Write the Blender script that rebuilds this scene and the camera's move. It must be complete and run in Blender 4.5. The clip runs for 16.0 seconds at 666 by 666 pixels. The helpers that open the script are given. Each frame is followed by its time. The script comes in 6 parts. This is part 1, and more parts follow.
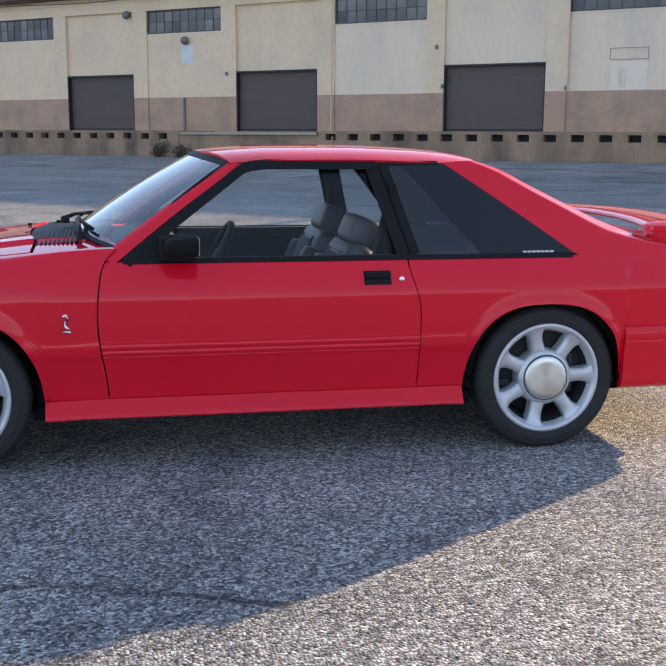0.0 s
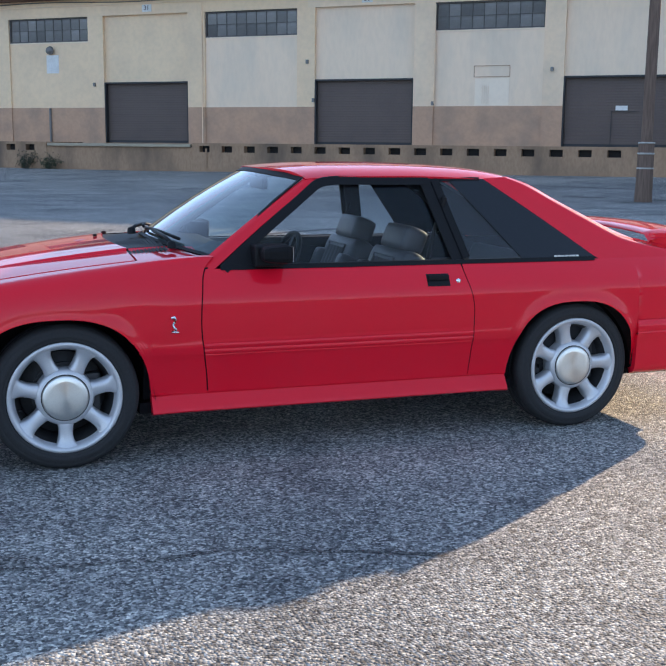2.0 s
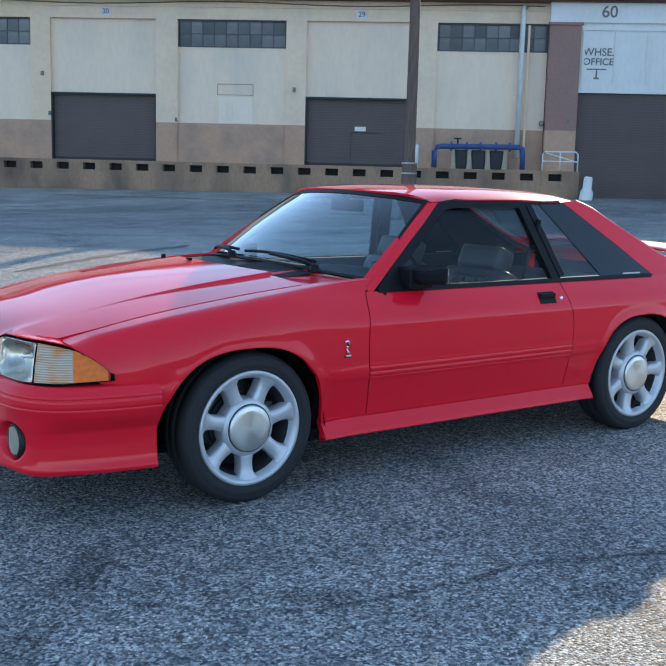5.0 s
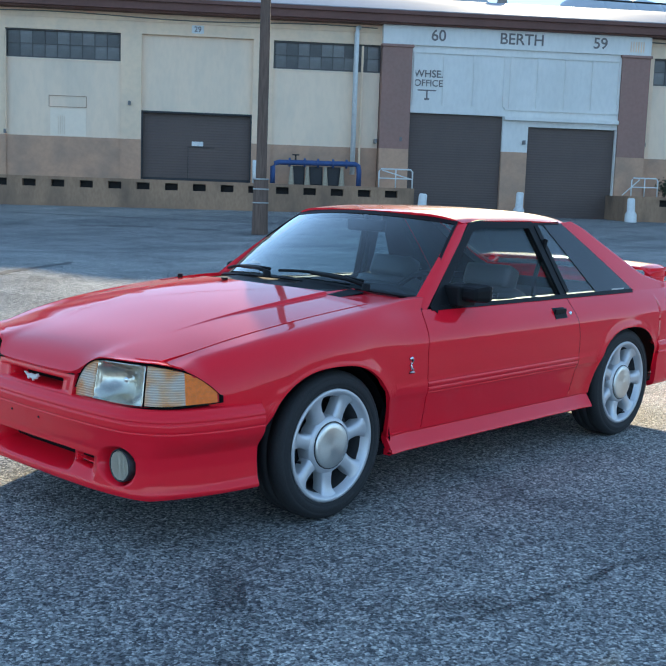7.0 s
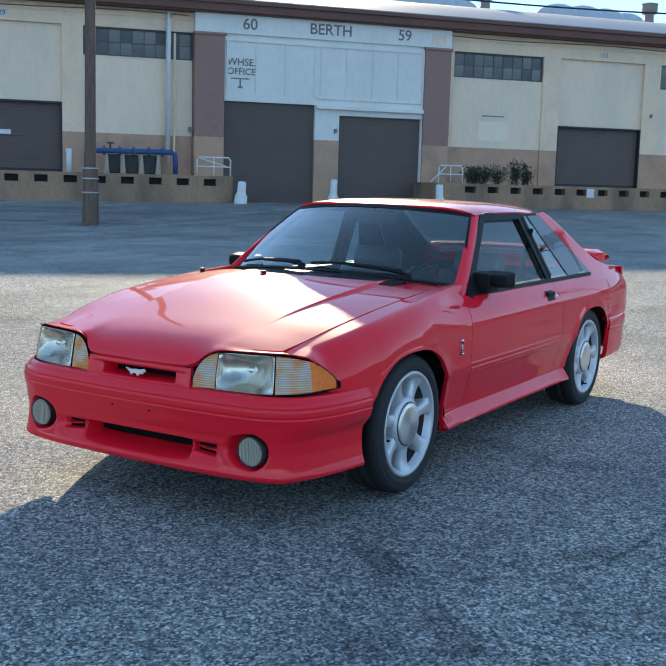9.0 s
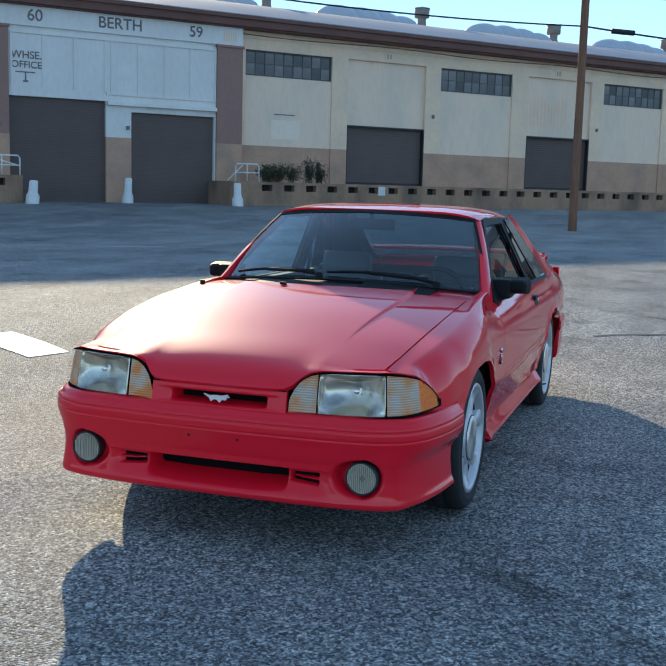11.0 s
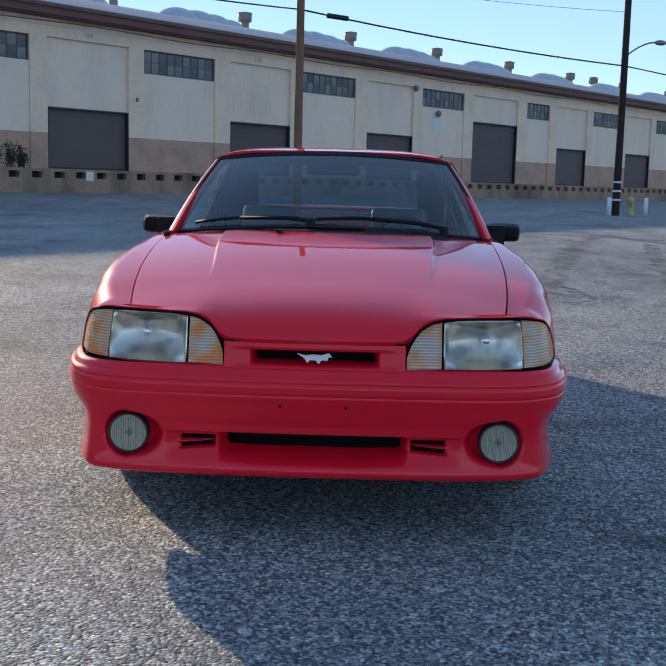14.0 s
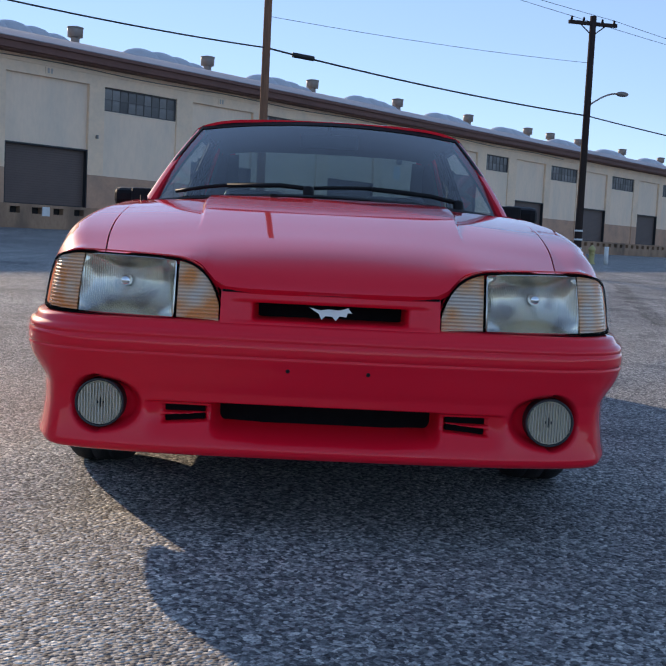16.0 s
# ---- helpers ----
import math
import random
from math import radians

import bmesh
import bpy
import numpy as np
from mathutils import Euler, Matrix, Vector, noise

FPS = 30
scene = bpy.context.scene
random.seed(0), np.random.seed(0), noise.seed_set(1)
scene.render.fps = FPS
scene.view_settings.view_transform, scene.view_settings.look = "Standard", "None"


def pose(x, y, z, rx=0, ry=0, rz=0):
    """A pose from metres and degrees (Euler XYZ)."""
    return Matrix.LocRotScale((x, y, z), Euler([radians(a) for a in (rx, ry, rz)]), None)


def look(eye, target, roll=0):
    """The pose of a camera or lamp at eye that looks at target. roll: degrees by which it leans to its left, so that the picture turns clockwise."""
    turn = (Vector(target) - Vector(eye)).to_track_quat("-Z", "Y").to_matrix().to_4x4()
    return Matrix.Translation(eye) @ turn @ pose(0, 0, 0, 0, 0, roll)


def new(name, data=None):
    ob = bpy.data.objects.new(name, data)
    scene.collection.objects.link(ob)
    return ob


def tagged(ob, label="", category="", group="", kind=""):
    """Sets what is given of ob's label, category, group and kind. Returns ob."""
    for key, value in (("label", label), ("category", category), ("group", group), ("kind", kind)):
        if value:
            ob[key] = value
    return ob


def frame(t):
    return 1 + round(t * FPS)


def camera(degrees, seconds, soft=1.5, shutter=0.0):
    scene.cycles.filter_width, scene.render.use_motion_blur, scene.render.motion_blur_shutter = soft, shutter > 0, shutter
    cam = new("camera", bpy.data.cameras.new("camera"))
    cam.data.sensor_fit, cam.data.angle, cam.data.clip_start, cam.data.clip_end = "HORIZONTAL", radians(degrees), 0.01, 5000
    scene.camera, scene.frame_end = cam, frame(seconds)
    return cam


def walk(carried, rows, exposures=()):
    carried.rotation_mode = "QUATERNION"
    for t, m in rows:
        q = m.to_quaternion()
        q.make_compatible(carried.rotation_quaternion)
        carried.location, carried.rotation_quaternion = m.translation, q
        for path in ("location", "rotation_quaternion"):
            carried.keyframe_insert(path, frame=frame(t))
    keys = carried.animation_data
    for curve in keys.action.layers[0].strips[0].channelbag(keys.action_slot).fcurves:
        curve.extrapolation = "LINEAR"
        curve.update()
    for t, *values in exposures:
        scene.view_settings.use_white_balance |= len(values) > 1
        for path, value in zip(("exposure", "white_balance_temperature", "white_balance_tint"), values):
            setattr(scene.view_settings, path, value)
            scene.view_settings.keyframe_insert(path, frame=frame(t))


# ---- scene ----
cam = camera(34.857, 16.0)
PATH = [
    (0, (-0.5645, -5.1899, 1.3741), (0.2012, -1.3343, 0.6342), 0.396),
    (0.5, (-0.7984, -5.2728, 1.3750), (0.1498, -1.4603, 0.6228), 0.277),
    (1, (-1.0924, -5.3042, 1.4030), (-0.0414, -1.5151, 0.6697), 0.123),
    (1.5, (-1.3620, -5.3547, 1.3971), (-0.1663, -1.6002, 0.7085), -0.177),
    (2, (-1.6878, -5.4695, 1.4021), (-0.3705, -1.7569, 0.7086), 0.730),
    (2.5, (-2.0053, -5.3993, 1.4052), (-0.4042, -1.7977, 0.7235), 1.232),
    (3, (-2.3414, -5.3471, 1.4041), (-0.6301, -1.7954, 0.7285), 0.734),
    (3.5, (-2.6885, -5.1984, 1.4015), (-0.8735, -1.7026, 0.7044), 0.929),
    (4, (-2.9742, -4.9224, 1.4080), (-1.0621, -1.4771, 0.7198), 1.356),
    (4.2, (-3.1037, -4.8438, 1.4032), (-1.1025, -1.4490, 0.7172), 1.453),
    (6.3, (-4.2509, -4.0440, 1.3929), (-1.5279, -1.1599, 0.8758), 1.354),
    (6.5, (-4.3357, -3.9767, 1.3866), (-1.5728, -1.1340, 0.8525), 1.424),
    (7, (-4.5392, -3.8605, 1.3962), (-1.6441, -1.1532, 0.8581), 2.109),
    (7.5, (-4.8455, -3.7642, 1.3903), (-1.8435, -1.1749, 0.8579), 3.140),
    (8, (-5.0767, -3.5900, 1.3760), (-1.9649, -1.1398, 0.8168), 3.265),
    (8.5, (-5.2997, -3.3083, 1.4007), (-2.0499, -1.0449, 0.8388), 1.979),
    (9, (-5.5906, -3.0212, 1.4030), (-2.2063, -0.9639, 0.8421), 1.745),
    (9.2, (-5.6651, -2.9223, 1.3969), (-2.2332, -0.9475, 0.8290), 1.643),
    (11.3, (-5.9646, -1.4869, 1.4071), (-2.1625, -0.3734, 0.8558), 1.110),
    (11.5, (-5.9994, -1.3486, 1.4067), (-2.1700, -0.3410, 0.8413), 0.651),
    (12, (-6.0711, -1.0167, 1.4106), (-2.1863, -0.3308, 0.7487), 0.750),
    (12.5, (-5.9822, -0.7061, 1.3629), (-2.0842, -0.1620, 0.6487), 1.394),
    (13, (-5.8760, -0.4258, 1.3131), (-1.9416, -0.0558, 0.6937), 0.355),
    (13.5, (-5.7072, -0.2234, 1.2325), (-1.7448, -0.1617, 0.6892), 0.248),
    (14, (-5.5059, -0.1134, 1.1124), (-1.5434, -0.0438, 0.5703), 1.480),
    (14.5, (-5.3349, -0.0393, 0.9889), (-1.3661, 0.0291, 0.4954), 3.033),
    (15, (-5.1992, 0.0257, 0.8631), (-1.2182, -0.0684, 0.4851), 3.423),
    (15.5, (-5.0967, 0.0421, 0.7849), (-1.1128, -0.1133, 0.4619), 3.043),
    (16, (-4.9579, 0.0588, 0.7695), (-0.9739, -0.0392, 0.4257), 2.869),
]
walk(cam, [(t, look(e, g, r)) for t, e, g, r in PATH],
     [(0, 2.38, 7500, 22), (2, 2.38, 7000, 18), (4, 2.36, 6600, 13), (7, 2.28, 6250, 6), (9, 2.12, 6250, 6), (11.5, 1.80, 6300, 7), (12.5, 1.75, 6300, 10), (14, 1.61, 6250, 15), (16, 1.48, 6450, 20)])

# ---- light ----
SUN_EL, SUN_ROT = radians(16.6), radians(57.5)
world = bpy.data.worlds.new("sky")
scene.world = world
world.use_nodes = True
sky = world.node_tree.nodes.new("ShaderNodeTexSky")
sky.sky_type = "NISHITA"
sky.sun_disc = False
sky.sun_elevation, sky.sun_rotation = SUN_EL, SUN_ROT
sky.altitude = 1500
sky.air_density, sky.dust_density, sky.ozone_density = 0.65, 0.0, 3.7
back = world.node_tree.nodes["Background"]
back.inputs["Strength"].default_value = 0.172
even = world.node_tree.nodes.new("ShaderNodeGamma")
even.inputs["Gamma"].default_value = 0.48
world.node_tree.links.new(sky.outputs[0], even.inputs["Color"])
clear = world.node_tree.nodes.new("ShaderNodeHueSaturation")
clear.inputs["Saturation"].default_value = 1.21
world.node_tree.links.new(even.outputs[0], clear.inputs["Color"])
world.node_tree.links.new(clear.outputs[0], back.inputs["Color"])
sun_dir = Vector((math.sin(SUN_ROT) * math.cos(SUN_EL), math.cos(SUN_ROT) * math.cos(SUN_EL), math.sin(SUN_EL)))
sun = new("sun", bpy.data.lights.new("sun", "SUN"))
sun.data.energy, sun.data.angle, sun.data.color = 1.85, radians(0.6), (1, 0.81, 0.55)
sun.matrix_world = look(sun_dir * 80, (0, 0, 0))


# ---- materials ----
def material(name, color, rough=0.6, metal=0.0, coat=0.0, grain=0.0, grain_size=40.0, stain=0.0, stain_size=1.5,
             bump=0.0, bump_size=120.0, stain_color=None, spec=0.5, per_object=0.0, stretch=(1, 1, 1)):
    """A surface with fine grain and broad stains over its base colour, at real size."""
    m = bpy.data.materials.new(name)
    m.use_nodes = True
    nt, n = m.node_tree, m.node_tree.nodes
    b = n["Principled BSDF"]
    b.inputs["Roughness"].default_value, b.inputs["Metallic"].default_value = rough, metal
    b.inputs["Coat Weight"].default_value, b.inputs["Coat Roughness"].default_value = coat, 0.02
    b.inputs["Specular IOR Level"].default_value = spec
    co = n.new("ShaderNodeTexCoord")
    mp = n.new("ShaderNodeMapping")
    mp.inputs["Scale"].default_value = stretch
    nt.links.new(co.outputs["Object"], mp.inputs["Vector"])
    last = n.new("ShaderNodeRGB")
    last.outputs[0].default_value = (*color, 1)
    out = last.outputs[0]

    def layer(out, size, amount, other, lo, hi, detail):
        tex = n.new("ShaderNodeTexNoise")
        tex.inputs["Scale"].default_value, tex.inputs["Detail"].default_value = size, detail
        nt.links.new(mp.outputs[0], tex.inputs["Vector"])
        ramp = n.new("ShaderNodeMapRange")
        ramp.inputs[1].default_value, ramp.inputs[2].default_value = lo, hi
        ramp.inputs[3].default_value, ramp.inputs[4].default_value = 0.0, amount
        nt.links.new(tex.outputs["Fac"], ramp.inputs[0])
        mix = n.new("ShaderNodeMix")
        mix.data_type = "RGBA"
        nt.links.new(ramp.outputs[0], mix.inputs[0])
        nt.links.new(out, mix.inputs[6])
        mix.inputs[7].default_value = (*other, 1)
        return mix.outputs[2]

    if stain:
        out = layer(out, stain_size, stain, stain_color or [c * 0.5 for c in color], 0.42, 0.72, 6)
    if grain:
        out = layer(out, grain_size, grain, [c * 0.45 for c in color], 0.4, 0.65, 3)
    if per_object:
        info = n.new("ShaderNodeObjectInfo")
        hue = n.new("ShaderNodeHueSaturation")
        rng = n.new("ShaderNodeMapRange")
        rng.inputs[3].default_value, rng.inputs[4].default_value = 1 - per_object, 1 + per_object
        nt.links.new(info.outputs["Random"], rng.inputs[0])
        nt.links.new(rng.outputs[0], hue.inputs["Value"])
        nt.links.new(out, hue.inputs["Color"])
        out = hue.outputs[0]
    nt.links.new(out, b.inputs["Base Color"])
    if bump:
        tex = n.new("ShaderNodeTexNoise")
        tex.inputs["Scale"].default_value, tex.inputs["Detail"].default_value = bump_size, 3
        nt.links.new(mp.outputs[0], tex.inputs["Vector"])
        bn = n.new("ShaderNodeBump")
        bn.inputs["Strength"].default_value, bn.inputs["Distance"].default_value = bump, 0.01
        nt.links.new(tex.outputs["Fac"], bn.inputs["Height"])
        nt.links.new(bn.outputs[0], b.inputs["Normal"])
    return m


def glass(name, tint, gloss_ior=1.5, rough=0.0, boost=1.0, flutes=0.0):
    """Thin glass: tinted see-through with a Fresnel gloss."""
    m = bpy.data.materials.new(name)
    m.use_nodes = True
    nt, n = m.node_tree, m.node_tree.nodes
    n.remove(n["Principled BSDF"])
    tr, gl, fr, mix = (n.new(k) for k in ("ShaderNodeBsdfTransparent", "ShaderNodeBsdfGlossy", "ShaderNodeLayerWeight", "ShaderNodeMixShader"))
    tr.inputs[0].default_value = (*tint, 1)
    gl.inputs["Roughness"].default_value = rough
    fr.inputs[0].default_value = 0.5
    five, base = n.new("ShaderNodeMath"), n.new("ShaderNodeMath")
    five.operation, base.operation = "POWER", "MULTIPLY_ADD"
    five.inputs[1].default_value = 5.0
    f0 = ((gloss_ior - 1) / (gloss_ior + 1)) ** 2
    base.inputs[1].default_value, base.inputs[2].default_value = 1 - f0, f0
    nt.links.new(fr.outputs["Facing"], five.inputs[0])
    nt.links.new(five.outputs[0], base.inputs[0])
    mul = n.new("ShaderNodeMath")
    mul.operation, mul.use_clamp = "MULTIPLY", True
    mul.inputs[1].default_value = boost
    nt.links.new(base.outputs[0], mul.inputs[0])
    nt.links.new(mul.outputs[0], mix.inputs[0])
    nt.links.new(tr.outputs[0], mix.inputs[1])
    nt.links.new(gl.outputs[0], mix.inputs[2])
    nt.links.new(mix.outputs[0], n["Material Output"].inputs[0])
    if flutes:
        co, wv, bn = n.new("ShaderNodeTexCoord"), n.new("ShaderNodeTexWave"), n.new("ShaderNodeBump")
        wv.bands_direction = "Y"
        wv.inputs["Scale"].default_value = flutes
        bn.inputs["Strength"].default_value, bn.inputs["Distance"].default_value = 0.6, 0.004
        nt.links.new(co.outputs["Object"], wv.inputs["Vector"])
        nt.links.new(wv.outputs["Fac"], bn.inputs["Height"])
        nt.links.new(bn.outputs[0], gl.inputs["Normal"])
    return m


def asphalt():
    """Worn asphalt with pale exposed stones, stained and patched."""
    m = bpy.data.materials.new("asphalt")
    m.use_nodes = True
    nt, n = m.node_tree, m.node_tree.nodes
    b = n["Principled BSDF"]
    b.inputs["Roughness"].default_value = 0.82
    b.inputs["Specular IOR Level"].default_value = 0.3
    co = n.new("ShaderNodeTexCoord")

    def noise_tex(scale, detail, rough=0.5):
        t = n.new("ShaderNodeTexNoise")
        t.inputs["Scale"].default_value, t.inputs["Detail"].default_value, t.inputs["Roughness"].default_value = scale, detail, rough
        nt.links.new(co.outputs["Object"], t.inputs["Vector"])
        return t.outputs["Fac"]

    def ramp(fac, stops):
        r = n.new("ShaderNodeValToRGB")
        r.color_ramp.elements[0].position, r.color_ramp.elements[0].color = stops[0][0], (*stops[0][1], 1)
        r.color_ramp.elements[1].position, r.color_ramp.elements[1].color = stops[-1][0], (*stops[-1][1], 1)
        for p, c in stops[1:-1]:
            r.color_ramp.elements.new(p).color = (*c, 1)
        nt.links.new(fac, r.inputs[0])
        return r.outputs[0]

    def mixed(a, c, fac, kind="MIX"):
        x = n.new("ShaderNodeMix")
        x.data_type, x.blend_type = "RGBA", kind
        if isinstance(fac, float):
            x.inputs[0].default_value = fac
        else:
            nt.links.new(fac, x.inputs[0])
        nt.links.new(a, x.inputs[6])
        nt.links.new(c, x.inputs[7])
        return x.outputs[2]

    vor = n.new("ShaderNodeTexVoronoi")
    vor.inputs["Scale"].default_value = 92
    nt.links.new(co.outputs["Object"], vor.inputs["Vector"])
    sep = n.new("ShaderNodeSeparateColor")
    nt.links.new(vor.outputs["Color"], sep.inputs[0])
    stones = ramp(sep.outputs[0], [(0.0, (0.092, 0.097, 0.102)), (0.4, (0.285, 0.293, 0.293)), (0.75, (0.55, 0.552, 0.535)), (1.0, (0.88, 0.87, 0.82))])
    pits = ramp(noise_tex(120, 4, 0.7), [(0.36, (0.22, 0.22, 0.22)), (0.56, (1, 1, 1))])
    body = mixed(stones, pits, 0.9, "MULTIPLY")
    clump = ramp(noise_tex(34, 3, 0.6), [(0.36, (0.74, 0.74, 0.75)), (0.62, (1.16, 1.15, 1.12))])
    body = mixed(body, clump, 1.0, "MULTIPLY")
    broad = ramp(noise_tex(0.55, 5, 0.6), [(0.35, (0.72, 0.72, 0.72)), (0.65, (1.1, 1.08, 1.05))])
    body = mixed(body, broad, 1.0, "MULTIPLY")
    stain = ramp(noise_tex(1.7, 4, 0.55), [(0.30, (0.62, 0.63, 0.65)), (0.45, (1, 1, 1))])
    body = mixed(body, stain, 1.0, "MULTIPLY")
    # the roadway by the dock is smoother, darker and drawn out along the building
    sx = n.new("ShaderNodeMapping")
    sx.inputs["Rotation"].default_value = (0, 0, radians(41.09))
    sx.inputs["Scale"].default_value = (0.12, 1.0, 1)
    nt.links.new(co.outputs["Object"], sx.inputs["Vector"])
    tn = n.new("ShaderNodeTexNoise")
    tn.inputs["Scale"].default_value, tn.inputs["Detail"].default_value = 1.3, 6
    nt.links.new(sx.outputs[0], tn.inputs["Vector"])
    streak = ramp(tn.outputs["Fac"], [(0.32, (0.78, 0.78, 0.79)), (0.68, (1.10, 1.09, 1.07))])
    body = mixed(body, streak, 1.0, "MULTIPLY")
    # a lane of newer, darker asphalt runs along the building, its near side set at the building's shadow edge, with
    # older pale asphalt beyond it
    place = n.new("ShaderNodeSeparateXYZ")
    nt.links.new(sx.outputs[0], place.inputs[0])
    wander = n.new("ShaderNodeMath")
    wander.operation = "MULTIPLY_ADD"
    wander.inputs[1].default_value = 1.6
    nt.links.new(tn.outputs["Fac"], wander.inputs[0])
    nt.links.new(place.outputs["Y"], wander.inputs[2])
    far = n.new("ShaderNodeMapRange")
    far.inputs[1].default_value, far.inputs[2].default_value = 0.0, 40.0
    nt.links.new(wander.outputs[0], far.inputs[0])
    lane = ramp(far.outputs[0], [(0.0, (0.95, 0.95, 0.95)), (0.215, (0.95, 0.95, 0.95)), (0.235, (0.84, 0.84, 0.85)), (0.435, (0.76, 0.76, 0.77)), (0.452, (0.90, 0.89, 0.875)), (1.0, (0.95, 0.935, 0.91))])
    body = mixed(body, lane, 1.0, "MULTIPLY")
    nt.links.new(body, b.inputs["Base Color"])
    bn = n.new("ShaderNodeBump")
    bn.inputs["Strength"].default_value, bn.inputs["Distance"].default_value = 0.6, 0.010
    inv = n.new("ShaderNodeMath")
    inv.operation = "SUBTRACT"
    inv.inputs[0].default_value = 1.0
    nt.links.new(vor.outputs["Distance"], inv.inputs[1])
    nt.links.new(inv.outputs[0], bn.inputs["Height"])
    nt.links.new(bn.outputs[0], b.inputs["Normal"])
    return m


ASPHALT = asphalt()
PAINT = material("red paint", (0.83, 0.009, 0.027), 0.5, 0.0, 1.0, spec=0.04, stain=0.10, stain_size=3, stain_color=(0.72, 0.007, 0.022))
BLACK = material("black plastic", (0.009, 0.009, 0.010), 0.55, grain=0.3, grain_size=300, spec=0.18)
MIRROR_BLACK = material("black mirror housing", (0.007, 0.007, 0.008), 0.6, grain=0.3, grain_size=300, spec=0.15)
PRINT_BLACK = material("black printed glass", (0.008, 0.010, 0.013), 0.2, 0.0, 0.45, spec=0.2, grain=0.2, grain_size=200)
MATT = material("matt rubber seal", (0.008, 0.008, 0.008), 1.0, grain=0.3, grain_size=80, spec=0.0)
RUBBER = material("tyre rubber", (0.018, 0.018, 0.019), 0.75, grain=0.4, grain_size=90, bump=0.2, bump_size=150)
ALLOY = material("silver alloy", (0.60, 0.60, 0.61), 0.42, 0.55, 0.25, grain=0.1, grain_size=200)
CAP = material("brushed cap", (0.80, 0.78, 0.72), 0.28, 0.9, grain=0.1, grain_size=150)
cap_nodes = CAP.node_tree
tangent = cap_nodes.nodes.new("ShaderNodeTangent")
tangent.direction_type, tangent.axis = "RADIAL", "Y"
cap_nodes.nodes["Principled BSDF"].inputs["Anisotropic"].default_value = 0.85
cap_nodes.links.new(tangent.outputs[0], cap_nodes.nodes["Principled BSDF"].inputs["Tangent"])
SATIN = material("satin silver", (0.78, 0.77, 0.74), 0.45, 0.4, grain=0.05)
CHROME = material("chrome", (0.85, 0.85, 0.86), 0.08, 1.0, grain=0.05)
STEEL = material("dark steel", (0.05, 0.05, 0.052), 0.55, 0.5, grain=0.4, grain_size=60)
UNDER = material("underbody black", (0.006, 0.006, 0.007), 0.85, grain=0.4, spec=0.1)
LEATHER = material("grey leather", (0.062, 0.060, 0.061), 0.42, grain=0.3, grain_size=160, bump=0.25, bump_size=220)
TRIM = material("charcoal cabin trim", (0.022, 0.022, 0.024), 0.6, grain=0.3, grain_size=180, spec=0.25)
CARPET = material("grey carpet", (0.08, 0.08, 0.084), 0.95, grain=0.4, grain_size=200)
# pale colour stands in for the bright reflection of a silvered bowl
FOGBOWL = material("pale fog lamp bowl", (0.95, 0.86, 0.68), 0.35, 0.0, 0.5, stain=0.15, stain_size=25, stain_color=(0.45, 0.44, 0.42))
AMBER = material("amber lens", (1.0, 0.22, 0.03), 0.3, 0.0, 0.0, spec=0.15, grain=0.25, grain_size=60)
RED_LENS = material("red lens", (0.35, 0.01, 0.012), 0.12, 0, 0.6, grain=0.2)
SCREEN = glass("windscreen glass", (0.66, 0.84, 0.86), 1.5, 0.0, 2.2)
SIDE_GLASS = glass("side glass", (0.96, 0.97, 0.97), 1.45, 0.0, 0.9)
SMOKED = glass("smoked glass", (0.76, 0.82, 0.84), 1.5, 0.0, 1.9)
HATCH_GLASS = glass("dark hatch glass", (0.32, 0.39, 0.41), 1.5, 0.0, 1.5)
LENS = glass("fluted lens", (0.95, 0.96, 0.95), 1.5, 0.03, 0.3, flutes=55)
MIRROR = material("mirror glass", (0.9, 0.9, 0.9), 0.02, 1.0)

CREAM = material("cream painted wall", (0.93, 0.675, 0.455), 0.85, grain=0.10, grain_size=6, stain=0.38, stain_size=0.8, stain_color=(0.56, 0.48, 0.38), bump=0.15, bump_size=30)
# the same wall in a warmer tone towards its left end
CREAM_WARM = material("warmer cream wall", (0.91, 0.655, 0.42), 0.85, grain=0.10, grain_size=6, stain=0.35, stain_size=0.7, stain_color=(0.62, 0.47, 0.33), bump=0.15, bump_size=30)
STUCCO = material("pale painted panel", (0.92, 0.695, 0.50), 0.85, grain=0.08, grain_size=8, stain=0.38, stain_size=0.9, stain_color=(0.58, 0.52, 0.42), bump=0.12, bump_size=30, stretch=(1, 1, 0.35))
REPAINT = material("fresher cream paint", (0.94, 0.76, 0.58), 0.8, grain=0.06, grain_size=8, stain=0.2, stain_size=1.2, stain_color=(0.78, 0.66, 0.5))
TAN = material("tan painted base", (0.56, 0.335, 0.215), 0.85, grain=0.15, grain_size=9, stain=0.5, stain_size=1.1, stain_color=(0.24, 0.19, 0.15), bump=0.15)
PINKISH = material("faded red-brown paint", (0.34, 0.19, 0.15), 0.85, grain=0.15, grain_size=9, stain=0.4, stain_size=1.0, stain_color=(0.27, 0.18, 0.14))
WHITE = material("white painted wall", (0.80, 0.76, 0.69), 0.8, grain=0.1, grain_size=8, stain=0.25, stain_size=0.8, stain_color=(0.6, 0.57, 0.5), stretch=(1, 1, 0.4))
DOOR_MAT = material("brown roller door", (0.118, 0.083, 0.068), 0.6, grain=0.15, grain_size=20, stain=0.4, stain_size=1.2, stain_color=(0.08, 0.06, 0.055), per_object=0.12)
EAVE = material("red-brown fascia", (0.17, 0.075, 0.055), 0.7, grain=0.2, grain_size=12, stain=0.4, stain_size=1.0)
